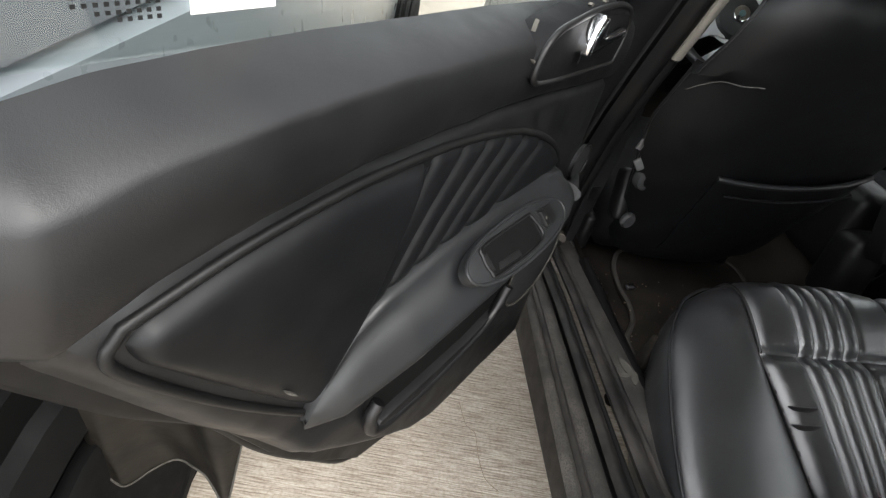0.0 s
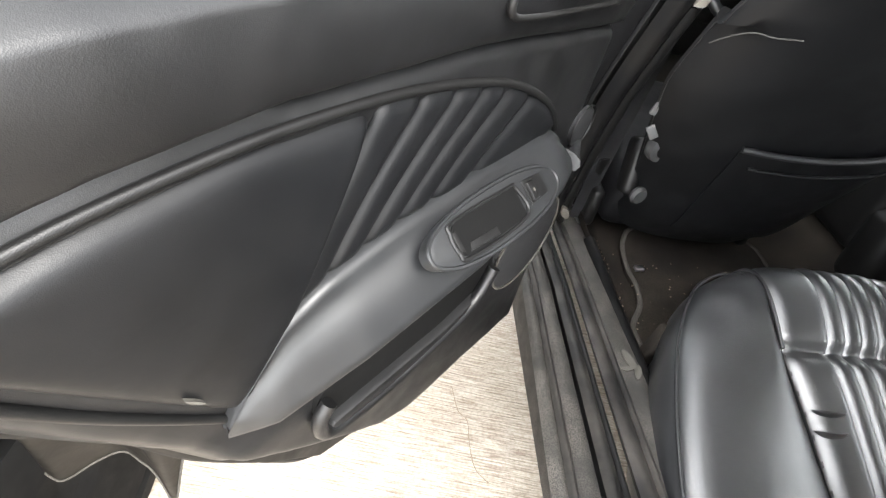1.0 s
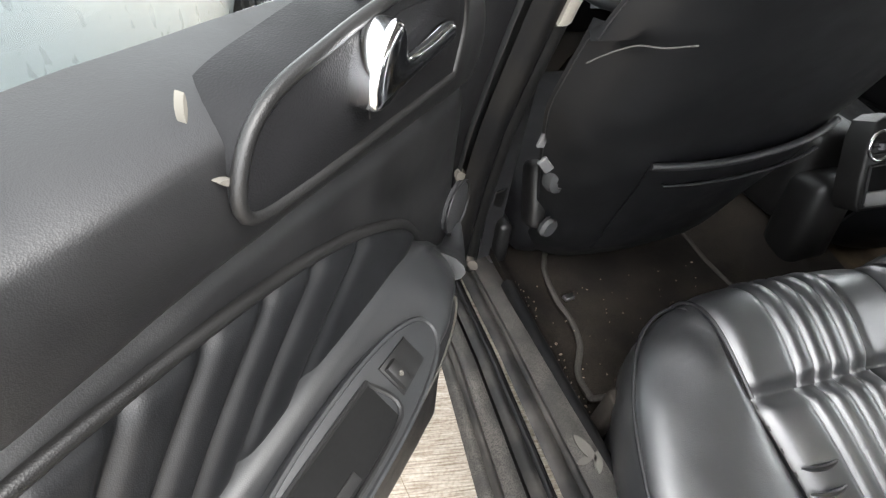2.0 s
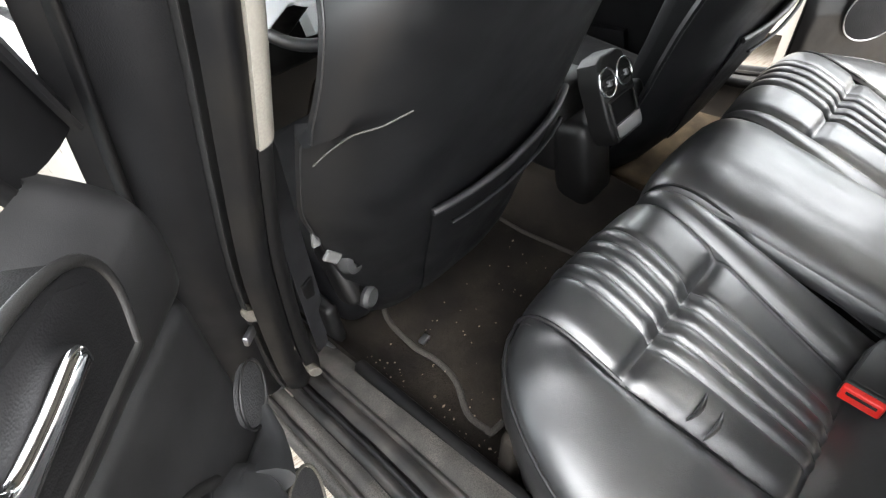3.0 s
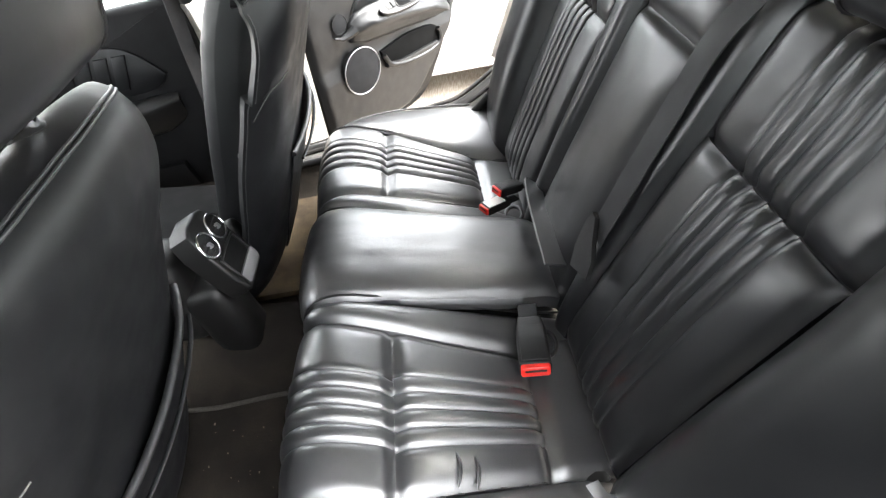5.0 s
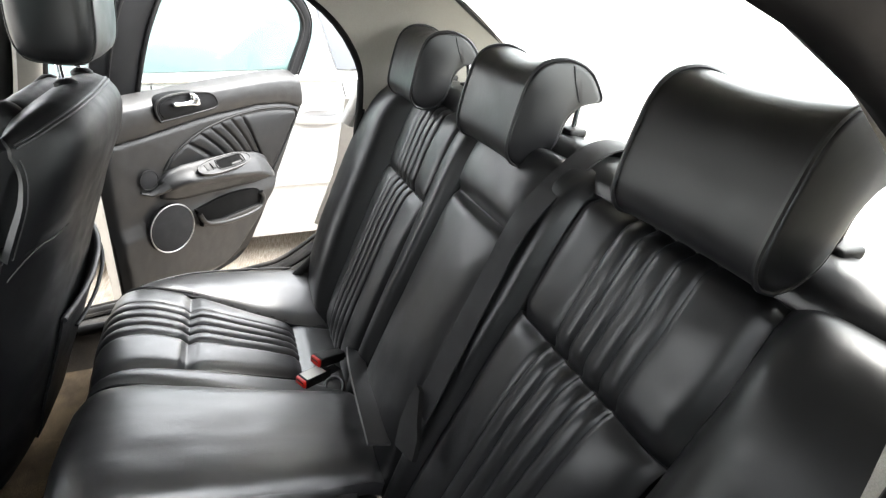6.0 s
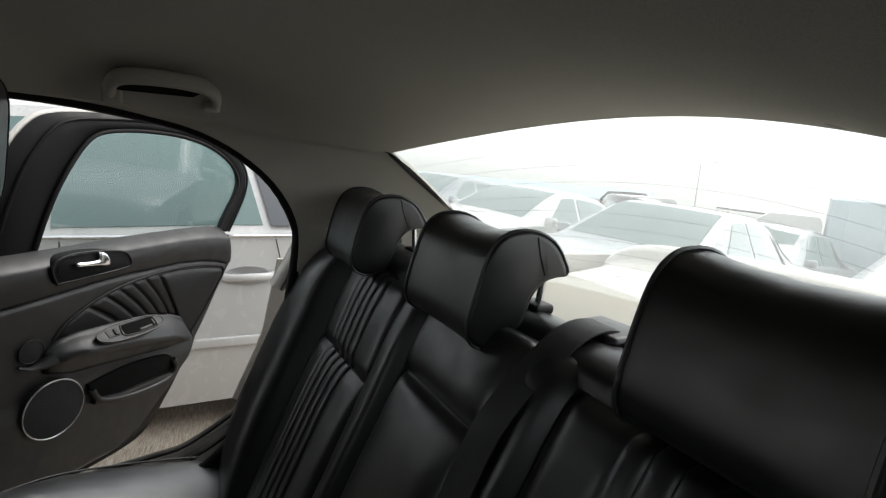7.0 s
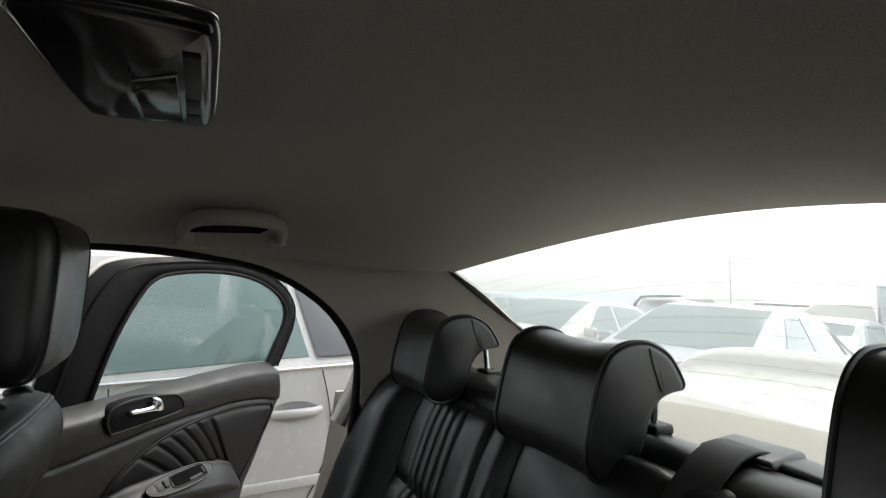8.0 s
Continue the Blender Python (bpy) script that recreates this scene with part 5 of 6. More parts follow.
part("strap", ribbon("strap", [on_back(0.17, 0.592, 0.022), on_back(0.10, 0.594, 0.032), on_back(0.0, 0.592, 0.036), on_back(-0.10, 0.584, 0.034)], 0.044, thick=0.006, across=((0.0, 0.8, 0.6), (0.0, 1.0, 0.35))), LEATHER, strap)
b = thing("seat_belt", (-0.60, -0.30, 0.54), "black outer seat belt with a steel tongue on the cushion", "seat belt", "rear seat belts")
part("tongue", slab([(-0.02, 0.0), (0.02, 0.0), (0.022, 0.03), (0.012, 0.036), (0.012, 0.066), (-0.012, 0.066), (-0.012, 0.036), (-0.022, 0.03)], 0.003, 0.001, lambda c: V((-0.545, -0.285, 0.556)) + V((0.75, 0.25, -0.1)) * c[1] + V((-0.3, 0.85, 0.2)) * c[0] + V((0, 0.2, 0.9)) * c[2]), STEEL, b, "bright steel belt tongue")
part("webbing", ribbon("webbing", [(-0.548, -0.285, 0.556), (-0.575, -0.300, 0.578), (-0.605, -0.318, 0.615), (-0.630, -0.335, 0.66), (-0.645, -0.350, 0.70)], 0.042, across=((0.3, 0.8, 0.3), (0.6, 0.5, 0.6))), WEB, b)
part("anchor", rounded_box((0.03, 0.02, 0.06), 0.005, pose(-0.648, -0.365, 0.70, -10, 0, 0)), STEEL, b)


def buckle(x, y, z, turn, tilt, label, face=PLASTIC, size=1.0):
    """A belt buckle: a hollow black shell with the red button set in its end."""
    m = pose(x, y, z, tilt, 0, turn) @ Matrix.Scale(size, 4)
    b = thing("belt_buckle", (x, y, z - 0.03), label, "belt buckle", "belt buckles")
    part("body", slab([(-0.017, -0.046), (0.017, -0.046), (0.0225, -0.020), (0.0225, 0.040), (-0.0225, 0.040), (-0.0225, -0.020)], 0.013, 0.005, lambda c: m @ V(c), rear=0.012, steps=3), PLASTIC, b)
    part("face", rounded_box((0.037, 0.062, 0.003), 0.0012, m @ pose(0, 0.004, 0.0128)), face, b)
    part("button", rounded_box((0.041, 0.013, 0.021), 0.003, m @ pose(0, 0.0405, 0)), RED, b, "red release button")
    part("slot", rounded_box((0.030, 0.004, 0.004), 0.0008, m @ pose(0, 0.0462, 0.004)), DARK, b)
    part("strap_loop", rounded_box((0.030, 0.045, 0.006), 0.002, m @ pose(0, -0.060, -0.006)), WEB, b)


buckle(-0.238, -0.238, 0.548, 84, 0, "black belt buckle with a red button standing on the cushion", PLASTIC, 1.25)
buckle(0.178, -0.240, 0.552, 28, 6, "pale-faced belt buckle with a red button lying on the cushion", PALE, 0.78)
buckle(0.215, -0.278, 0.567, 26, 12, "black belt buckle with a red button beside the backrest", PLASTIC, 0.78)
for x, y, z, a in ((-0.205, -0.268, 0.502, 10), (0.195, -0.285, 0.498, 0)):
    tagged(part("buckle_slot", tube("buckle_slot", [(x + 0.030 * math.cos(k), y + 0.020 * math.sin(k), z - 0.10 * 0.020 * math.sin(k)) for k in np.linspace(0, 2 * math.pi, 24, endpoint=False)], 0.0045, 8, closed=True), LEATHER_SHADED, None), "oval rimmed slot in the cushion for the buckle", "seat slot")

# front seat belts hanging beside the middle pillars
for side in (-1, 1):
    b = thing("seat_belt", (side * 0.66, 0.50, 0.42), "black webbing front seat belt hanging beside the pillar", "seat belt", "front seat belts")
    part("webbing", ribbon("webbing", [(side * 0.655, 0.44, 1.30), (side * 0.652, 0.46, 1.10), (side * 0.655, 0.485, 0.85), (side * 0.662, 0.50, 0.60), (side * 0.668, 0.50, 0.42)], 0.050, across=((side * 0.8, -0.35, 0), (side * 0.8, -0.35, 0))), WEB, b)
    part("belt_guide", rounded_box((0.03, 0.07, 0.05), 0.010, pose(side * 0.655, 0.44, 1.29)), PLASTIC, b)
    part("tongue", rounded_box((0.030, 0.006, 0.055), 0.003, pose(side * 0.662, 0.500, 0.58, 8, 0, 20)), PLASTIC, b)
    part("anchor", rounded_box((0.02, 0.05, 0.04), 0.006, pose(side * 0.668, 0.50, 0.42)), STEEL, b)

# grab handles
for side in (1, -1):
    g = thing("grab_handle", (side * 0.60, -0.11, 1.33), "cream-grey folding grab handle on the roof edge", "grab handle", "grab handles")
    z0 = 1.396 if side > 0 else 1.396
    path = arch([(side * 0.533, -0.103, z0 + 0.004), (side * 0.490, -0.109, z0 + 0.016), (side * 0.463, -0.131, z0 + 0.026), (side * 0.453, -0.190, z0 + 0.028), (side * 0.463, -0.247, z0 + 0.024), (side * 0.490, -0.273, z0 + 0.014), (side * 0.535, -0.279, z0)], 36)
    part("grip", tube("grip", path, 0.0105, 10, squash=1.45), LINER, g)
    # black sheet against the roof lining, painted shade behind the grip
    part("recess", slab([(0.0, -0.120), (0.0, -0.263), (0.3, -0.273), (1.0, -0.271), (1.0, -0.111), (0.3, -0.109)], 0.002, 0.001, lambda c, s=side, z=z0: V((s * (0.472 + 0.064 * c[0]), c[1], z + 0.038 - 0.030 * c[0] - c[2])), rear=0.002), VOID, g, "flat shade-black sheet behind the grip")
    for y in (-0.105, -0.271):
        part("mount", rounded_box((0.02, 0.034, 0.034), 0.007, pose(side * 0.545, y, z0 - 0.002)), LINER, g)

# roof lamp: gloss black console with a row of switches and a bright rim
lamp = thing("roof_lamp", (-0.145, -0.09, 1.46), "gloss black roof lamp panel with a row of switches", "ceiling lamp")
zc = 1.466
corners = [(-0.196, 0.052), (-0.10, 0.049), (-0.02, 0.044), (-0.006, 0.040), (0.0, 0.025), (0.004, -0.035), (-0.004, -0.047), (-0.03, -0.050), (-0.12, -0.049), (-0.19, -0.047), (-0.206, -0.038), (-0.212, 0.0), (-0.210, 0.042)]
corners = [(x, y) for x, y in Curve(corners + corners[:1]).run(60)[:-1]]
under = lambda c: V((c[0] - 0.045, c[1] - 0.09, zc - c[2]))
part("housing", slab(corners, 0.013, 0.006, under, rear=0.012, steps=3), GLOSS, lamp)
part("rim", tube("rim", [under((x, y, 0.002)) for x, y in corners], 0.0025, 8, closed=True), CHROME, lamp, "thin bright rim")
for x0, x1 in ((-0.168, -0.085), (-0.082, -0.046), (-0.043, -0.008)):
    part("switch", slab([(x0, -0.039), (x1, -0.040), (x1, -0.030), (x0, -0.029)], 0.0155, 0.001, under, rear=-0.010), PLASTIC, lamp, "dark grey switch")
part("lens", slab([(-0.130, -0.025), (-0.016, -0.026), (-0.018, 0.002), (-0.106, 0.004)], 0.0150, 0.001, under, rear=-0.010), GLOSS, lamp, "smooth dark lens")
for x0, x1 in ((-0.17, 0.012), (-0.105, 0.010)):
    part("lens_joint", tube("lens_joint", [under((-0.128, -0.024 + (x0 + 0.17) * 0.4, 0.0152)), under((-0.10 + x1, 0.004, 0.0152))], 0.0008, 5), DARK, lamp)
coat_hook = tagged(part("coat_hook", lathe([(0.0, 0), (0.020, 0), (0.020, 0.003), (0.012, 0.007), (0.0, 0.008)], 20, pose(-0.373, -0.695, 1.384, 198, 0, 0)), CREAM, None), "small round cream cap on the headliner", "trim cap")

# centre console with rear air vents
con = thing("centre_console", (0.0, 0.35, 0.42), "black centre console end with two round chrome-ringed air vents", "console")
part("console_body", rounded_box((0.115, 0.80, 0.22), 0.03, pose(-0.010, 0.80, 0.62)), PLASTIC, con)
part("console_foot", rounded_box((0.105, 0.10, 0.22), 0.03, pose(-0.015, 0.375, 0.54, -8, 0, 0)), PLASTIC, con)
face = lambda c: V((-0.020, 0.310, 0.705)) + V((0.88, 0, 0)) * c[0] + V((0, 0.36, 0.80)) * c[1] + V((0, -0.91, 0.41)) * c[2]
part("console_face", slab([(-0.052, -0.082), (0.052, -0.082), (0.062, -0.066), (0.064, -0.02), (0.060, 0.06), (0.048, 0.098), (0.025, 0.108), (-0.025, 0.108), (-0.048, 0.098), (-0.060, 0.06), (-0.064, -0.02), (-0.062, -0.066)], 0.012, 0.007, face, rear=0.035, steps=3), PLASTIC, con, "smooth dark console end")
for x in (-0.033, 0.033):
    ring = part("vent_ring", tube("vent_ring", [face((a, b, 0.013)) for a, b in oval(x, 0.052, 0.0290, 0.0290, 36)], 0.0028, 8, closed=True), CHROME, con, "bright vent ring")
    part("vent_disc", slab(oval(x, 0.052, 0.0285, 0.0285, 30), 0.0126, 0.0, face, rear=-0.0100), DARK, ring)
    for k in (-0.013, 0.0, 0.013):
        part("vent_slat", tube("vent_slat", [face((x - 0.021, 0.050 + k, 0.0145)), face((x + 0.021, 0.050 + k, 0.0145))], 0.0018, 6), PLASTIC, ring)
    part("vent_knob", slab([(x - 0.004, 0.044), (x + 0.004, 0.044), (x + 0.004, 0.056), (x - 0.004, 0.056)], 0.020, 0.001, face, rear=-0.012), STEEL, ring)
# flat black sheet stands for the shade inside the tray
tray_at = part("tray_opening", slab([(-0.040, -0.040), (0.040, -0.040), (0.042, 0.010), (-0.042, 0.010)], 0.0125, 0.0, face, rear=-0.010), VOID, con, "empty tray, a flat sheet in shade black")
part("tray_lip", slab([(-0.044, -0.072), (0.044, -0.072), (0.049, -0.066), (0.049, -0.041), (-0.049, -0.041), (-0.049, -0.066)], 0.0175, 0.004, face, rear=-0.008), TRAYLIP, con, "worn grey tray lip")
part("tray_rim", tube("tray_rim", [face((a, b, 0.013)) for a, b in [(-0.046, -0.070), (0.0, -0.072), (0.046, -0.070), (0.049, -0.03), (0.049, 0.012), (0.0, 0.015), (-0.049, 0.012), (-0.049, -0.03)]], 0.0032, 8, closed=True), PLASTIC, con)

# dashboard and steering wheel
dash = thing("dashboard", (0, 1.25, 0.45), "silver and black dashboard with round instruments and air vents", "dashboard")
part("dash_top", rounded_box((1.42, 0.22, 0.10), 0.045, pose(0, 1.30, 0.955)), PLASTIC, dash)
part("dash_lower", rounded_box((1.40, 0.30, 0.34), 0.05, pose(0, 1.36, 0.77)), PLASTIC, dash)
fp = lambda c: V((0.13, 1.165, 0.872)) + V((1, -0.08, 0)) * c[0] + V((0, 0.32, 0.95)) * c[1] + V((0, -0.95, 0.32)) * c[2]
panel = part("centre_panel", slab([(-0.28, -0.17), (0.30, -0.17), (0.32, 0.10), (-0.28, 0.10)], 0.022, 0.010, fp, rear=0.03), SILVER, dash, "brushed silver centre panel")
for a, b, r in ((-0.09, 0.048, 0.031), (0.0, 0.048, 0.036), (0.10, 0.048, 0.036), (-0.045, -0.020, 0.030), (0.035, -0.020, 0.030), (0.107, -0.020, 0.030), (-0.06, -0.105, 0.030), (0.02, -0.105, 0.030), (0.10, -0.105, 0.030), (0.19, 0.048, 0.036)):
    d = part("dial", slab(oval(a, b, r, r, 28), 0.024, 0.001, fp, rear=-0.012), DARK, panel)
    part("dial_ring", tube("dial_ring", [fp((x, y, 0.024)) for x, y in oval(a, b, r, r, 30)], 0.0035, 6, closed=True), CHROME, panel)
    for k in (-0.4, 0.0, 0.4):
        part("dial_slat", tube("dial_slat", [fp((a - r * 0.8, b + k * r, 0.026)), fp((a + r * 0.8, b + k * r, 0.026))], 0.002, 6), PLASTIC, panel)
tray = part("shift_console", rounded_box((0.34, 0.20, 0.04), 0.012, pose(0.20, 1.02, 0.735, 14, 0, 0)), SILVER, con, "silver centre tunnel plate with cup holders")
for x, y in ((0.194, 1.09), (0.267, 1.085)):
    part("cup_holder", lathe([(0.0, 0), (0.032, 0), (0.034, 0.004), (0.0, 0.0045)], 24, pose(x, y - 0.04, 0.763, 14, 0, 0)), DARK, tray)
part("shift_slot", rounded_box((0.16, 0.05, 0.006), 0.002, pose(0.16, 0.98, 0.746, 14, 0, 0)), DARK, tray)
wheel = thing("steering_wheel", (-0.36, 0.80, 0.70), "black steering wheel with silver spokes and a round badge", "steering wheel")
wm = pose(-0.34, 0.80, 0.967, 60, 0, -12) @ Matrix.Scale(0.90, 4)
part("rim", tube("rim", [wm @ V((0.150 * math.cos(a), 0.150 * math.sin(a), 0)) for a in np.linspace(0, 2 * math.pi, 48, endpoint=False)], 0.0125, 10, closed=True), LEATHER, wheel)
part("hub", lathe([(0.0, 0.0), (0.062, 0.0), (0.064, 0.012), (0.056, 0.026), (0.030, 0.034), (0.0, 0.036)], 30, wm), HUBGREY, wheel, "grey hub cover")
part("hub_ring", tube("hub_ring", [wm @ V((0.070 * math.cos(a), 0.070 * math.sin(a), 0.008)) for a in np.linspace(0, 2 * math.pi, 40, endpoint=False)], 0.006, 8, closed=True, squash=0.7), SILVER, wheel, "silver ring round the hub")
for a0, wdt in ((24, 0.030), (118, 0.030), (212, 0.030)):
    ca, sa = math.cos(radians(a0)), math.sin(radians(a0))
    part("spoke", slab([(0.045, -wdt * 1.5), (0.08, -wdt * 0.8), (0.145, -wdt * 0.75), (0.145, wdt * 0.75), (0.08, wdt * 0.8), (0.045, wdt * 1.5)], 0.016, 0.005, lambda c, ca=ca, sa=sa: wm @ V((c[0] * ca - c[1] * sa, c[0] * sa + c[1] * ca, c[2]))), SILVER, wheel, "silver spoke")
part("badge", lathe([(0.0, 0.0), (0.022, 0.0), (0.022, 0.003), (0.018, 0.005), (0.0, 0.0055)], 26, wm @ pose(0, 0, 0.0355)), CHROME, wheel, "round coloured badge")
part("badge_field", lathe([(0.0, 0.0), (0.009, 0.0), (0.008, 0.0015), (0.0, 0.002)], 22, wm @ pose(0, 0, 0.041)), TINT, wheel)
part("column", tube("column", [wm @ V((0, 0, 0.0)), wm @ V((0, 0, -0.14)), wm @ V((0, 0, -0.35))], 0.05, 14), PLASTIC, wheel)

# front doors, closed, with pleated linings
def front_door(side, label):
    fd = thing("front_door", (side * 0.76, 1.0, 0.35), label, "car door", "front doors")

    def face(c):
        return V((side * (0.745 - c[2]), c[0], c[1]))

    outline = [(0.52, 0.36), (0.80, 0.345), (1.42, 0.37), (1.50, 0.55), (1.46, 0.80), (1.38, 0.93), (1.0, 0.965), (0.60, 0.985), (0.50, 0.97), (0.49, 0.70)]
    outline = [(float(a), float(b)) for a, b in Curve(outline + outline[:1]).run(56)[:-1]]
    part("door_shell", slab([(0.97 + (a - 0.97) * 1.03, b) for a, b in outline], -0.012, 0.0, face, rear=0.10), PEARL, fd)
    part("door_lining", slab(outline, 0.022, 0.018, face, rear=0.012, steps=4), LINING, fd, "grained black lining")
    rings = []
    for y, o, zt, zb in ((0.60, 0.012, 0.74, 0.66), (0.68, 0.055, 0.74, 0.635), (0.85, 0.075, 0.72, 0.62), (1.02, 0.070, 0.705, 0.615), (1.15, 0.050, 0.72, 0.63), (1.24, 0.012, 0.74, 0.66)):
        rings.append([tuple(face((y, z, n))) for z, n in Curve([(zt, 0.012), (zt + 0.002, o * 0.6 + 0.01), (zt - 0.010, o + 0.018), (zt - 0.035, o + 0.020), (zb, o * 0.5 + 0.012), (zb - 0.01, 0.012)]).run(16)])
    part("armrest", loft("armrest", rings, angle=60), PLASTIC, fd, "soft black armrest")
    insert = [(0.60, 0.80), (0.70, 0.755), (1.20, 0.765), (1.25, 0.80), (1.10, 0.865), (0.90, 0.895), (0.70, 0.890)]
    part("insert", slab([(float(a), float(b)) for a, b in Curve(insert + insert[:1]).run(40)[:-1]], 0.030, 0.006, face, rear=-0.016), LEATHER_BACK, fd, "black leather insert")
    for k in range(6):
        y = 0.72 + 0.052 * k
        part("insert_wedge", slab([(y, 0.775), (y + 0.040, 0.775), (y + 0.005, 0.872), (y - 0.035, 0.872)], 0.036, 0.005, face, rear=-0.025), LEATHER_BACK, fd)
    # black oval laid on the lining as the painted shade of a hollow
    part("handle_recess", slab(oval(1.14, 0.905, 0.085, 0.030, 28, 0, 2.6), 0.026, 0.003, face, rear=-0.018), VOID, fd)
    part("handle", slab([(1.08, 0.897), (1.17, 0.892), (1.18, 0.912), (1.13, 0.908), (1.08, 0.910)], 0.040, 0.005, face, rear=-0.024, steps=3), CHROME, fd, "polished chrome pull handle")
    part("speaker", slab(oval(1.28, 0.53, 0.085, 0.085, 36), 0.030, 0.003, face, rear=-0.018), CLOTH, fd)
    part("speaker_ring", tube("speaker_ring", [face((a, b, 0.030)) for a, b in oval(1.28, 0.53, 0.088, 0.088, 40)], 0.0035, 8, closed=True), STEEL, fd, "thin grey ring")
    part("door_bin", slab([(0.66, 0.43), (1.10, 0.43), (1.12, 0.50), (0.68, 0.52)], 0.045, 0.012, face, rear=-0.018), LINING, fd)
    top = [(0.47, 0.97), (0.45, 1.15), (0.44, 1.31), (0.60, 1.335), (0.85, 1.30), (1.10, 1.20), (1.35, 1.03), (1.44, 0.95)]

    def lean(a, b, n=0.0):
        return V((side * (0.745 - 0.20 * max(0.0, b - 0.95) - n), a, b))

    part("window_frame", tube("window_frame", [lean(a, b) for a, b in Curve(top).run(40)], 0.020, 8), DARK, fd, "black window frame")
    gf = part("window_glass", slab([(float(a), float(b)) for a, b in Curve(top).run(30)], 0.002, 0.0, lambda c: lean(c[0], c[1], c[2]), rear=0.002), GLASS, fd)
    gf.visible_shadow = False
    return fd


front_door(1, "closed front passenger door with black pleated lining")
front_door(-1, "closed driver's door with black pleated lining")

# floor mats with a bound edge
mat1 = thing("floor_mat", (-0.40, 0.30, 0.385), "dark carpet floor mat with a grey bound edge and crumbs", "floor mat", "floor mats")
outline = Curve([(-0.585, 0.175), (-0.56, 0.165), (-0.30, 0.165), (-0.155, 0.18), (-0.150, 0.42), (-0.175, 0.56), (-0.45, 0.56), (-0.525, 0.50), (-0.545, 0.40), (-0.540, 0.34), (-0.550, 0.28), (-0.585, 0.22)])
pts = [tuple(p) for p in Curve(list(map(tuple, outline.p)) + [tuple(outline.p[0])]).run(60)[:-1]]
part("mat_field", slab(pts, 0.392, 0.002, None, rear=-0.375), CARPET, mat1)
part("mat_binding", tube("mat_binding", [(x, y, 0.392) for x, y in pts], 0.006, 8, closed=True, squash=0.6), EDGE, mat1, "grey fabric binding")
part("mat_clip", rounded_box((0.022, 0.014, 0.008), 0.002, pose(-0.525, 0.385, 0.404, 0, 0, 10)), STEEL, mat1)
mat2 = thing("floor_mat", (0.40, 0.30, 0.385), "soiled brown floor mat in the far footwell", "floor mat", "floor mats")
part("mat_field", slab([(0.17, 0.17), (0.58, 0.17), (0.58, 0.45), (0.17, 0.45)], 0.392, 0.002, None, rear=-0.375), BROWN, mat2)

# crumbs and grit in the footwell
rng = random.Random(4)
bm = bmesh.new()
for k in range(110):
    if k < 70:
        x, y = rng.uniform(-0.60, -0.18), rng.uniform(0.16, 0.44)
        z = 0.396
    else:
        x, y = rng.uniform(-0.645, -0.60), rng.uniform(-0.02, 0.42)
        z = 0.392 + max(0.0, (abs(x) - 0.58) / 0.08) ** 1.5 * 0.09
    r = rng.uniform(0.0007, 0.0019) * (1.8 if rng.random() < 0.06 else 1)
    bmesh.ops.create_icosphere(bm, subdivisions=1, radius=r, matrix=pose(x, y, z, rng.uniform(0, 90), rng.uniform(0, 90), 0) @ Matrix.Diagonal((1.5, 0.9, 0.6, 1)))
single("crumbs", bm, CRUMB, "pale crumbs and grit scattered over the dark footwell carpet", "crumbs", kind="stuff")
stain = thing("sill_stain", (-0.69, 0.03, 0.49), "dried pale splash on the dusty sill trim", "stain")
for x, y, a, b, k in ((-0.693, 0.045, 0.008, 0.022, 0.3), (-0.685, 0.022, 0.006, 0.016, -0.4), (-0.703, 0.028, 0.012, 0.005, 0.1)):
    part("splash", slab(oval(x, y, a, b, 14, k, 1.7), 0.4995, 0.0, None, rear=-0.4975), DUSTSPOT, stain)

# chipped pale patches and the check strap at the foot of the near pillar
for x, y, z, a, b, k in ((-0.790, 0.378, 0.730, 0.016, 0.024, 0.5), (-0.770, 0.380, 0.675, 0.010, 0.018, -0.3), (-0.762, 0.392, 0.615, 0.017, 0.014, 0.2), (-0.735, 0.412, 0.510, 0.016, 0.026, 0.6)):
    part("paint_chip", slab(oval(0, 0, a * 0.55, b * 0.6, 14, k, 1.6), 0.003, 0.001, lambda c: V((x + c[0], y - c[2], z + c[1])), rear=0.02), CHIP, car_body, "chipped pale primer")
strap_at = thing("check_strap", (-0.82, 0.36, 0.70), "short steel check strap between pillar and open door", "door check")
part("strap_plate", rounded_box((0.026, 0.007, 0.014), 0.002, pose(-0.805, 0.375, 0.705, 0, 10, 40)), STEEL, strap_at)

# a fine crack in the concrete beside the sill
part("crack", tube("crack", [(x, y, fall(y) + 0.0006) for x, y in Curve([(-0.885, 0.300), (-0.872, 0.231), (-0.850, 0.205), (-0.848, 0.143), (-0.838, 0.085), (-0.809, 0.054)]).run(30)], 0.0010, 6), CRUMB, ground, "fine brown crack")


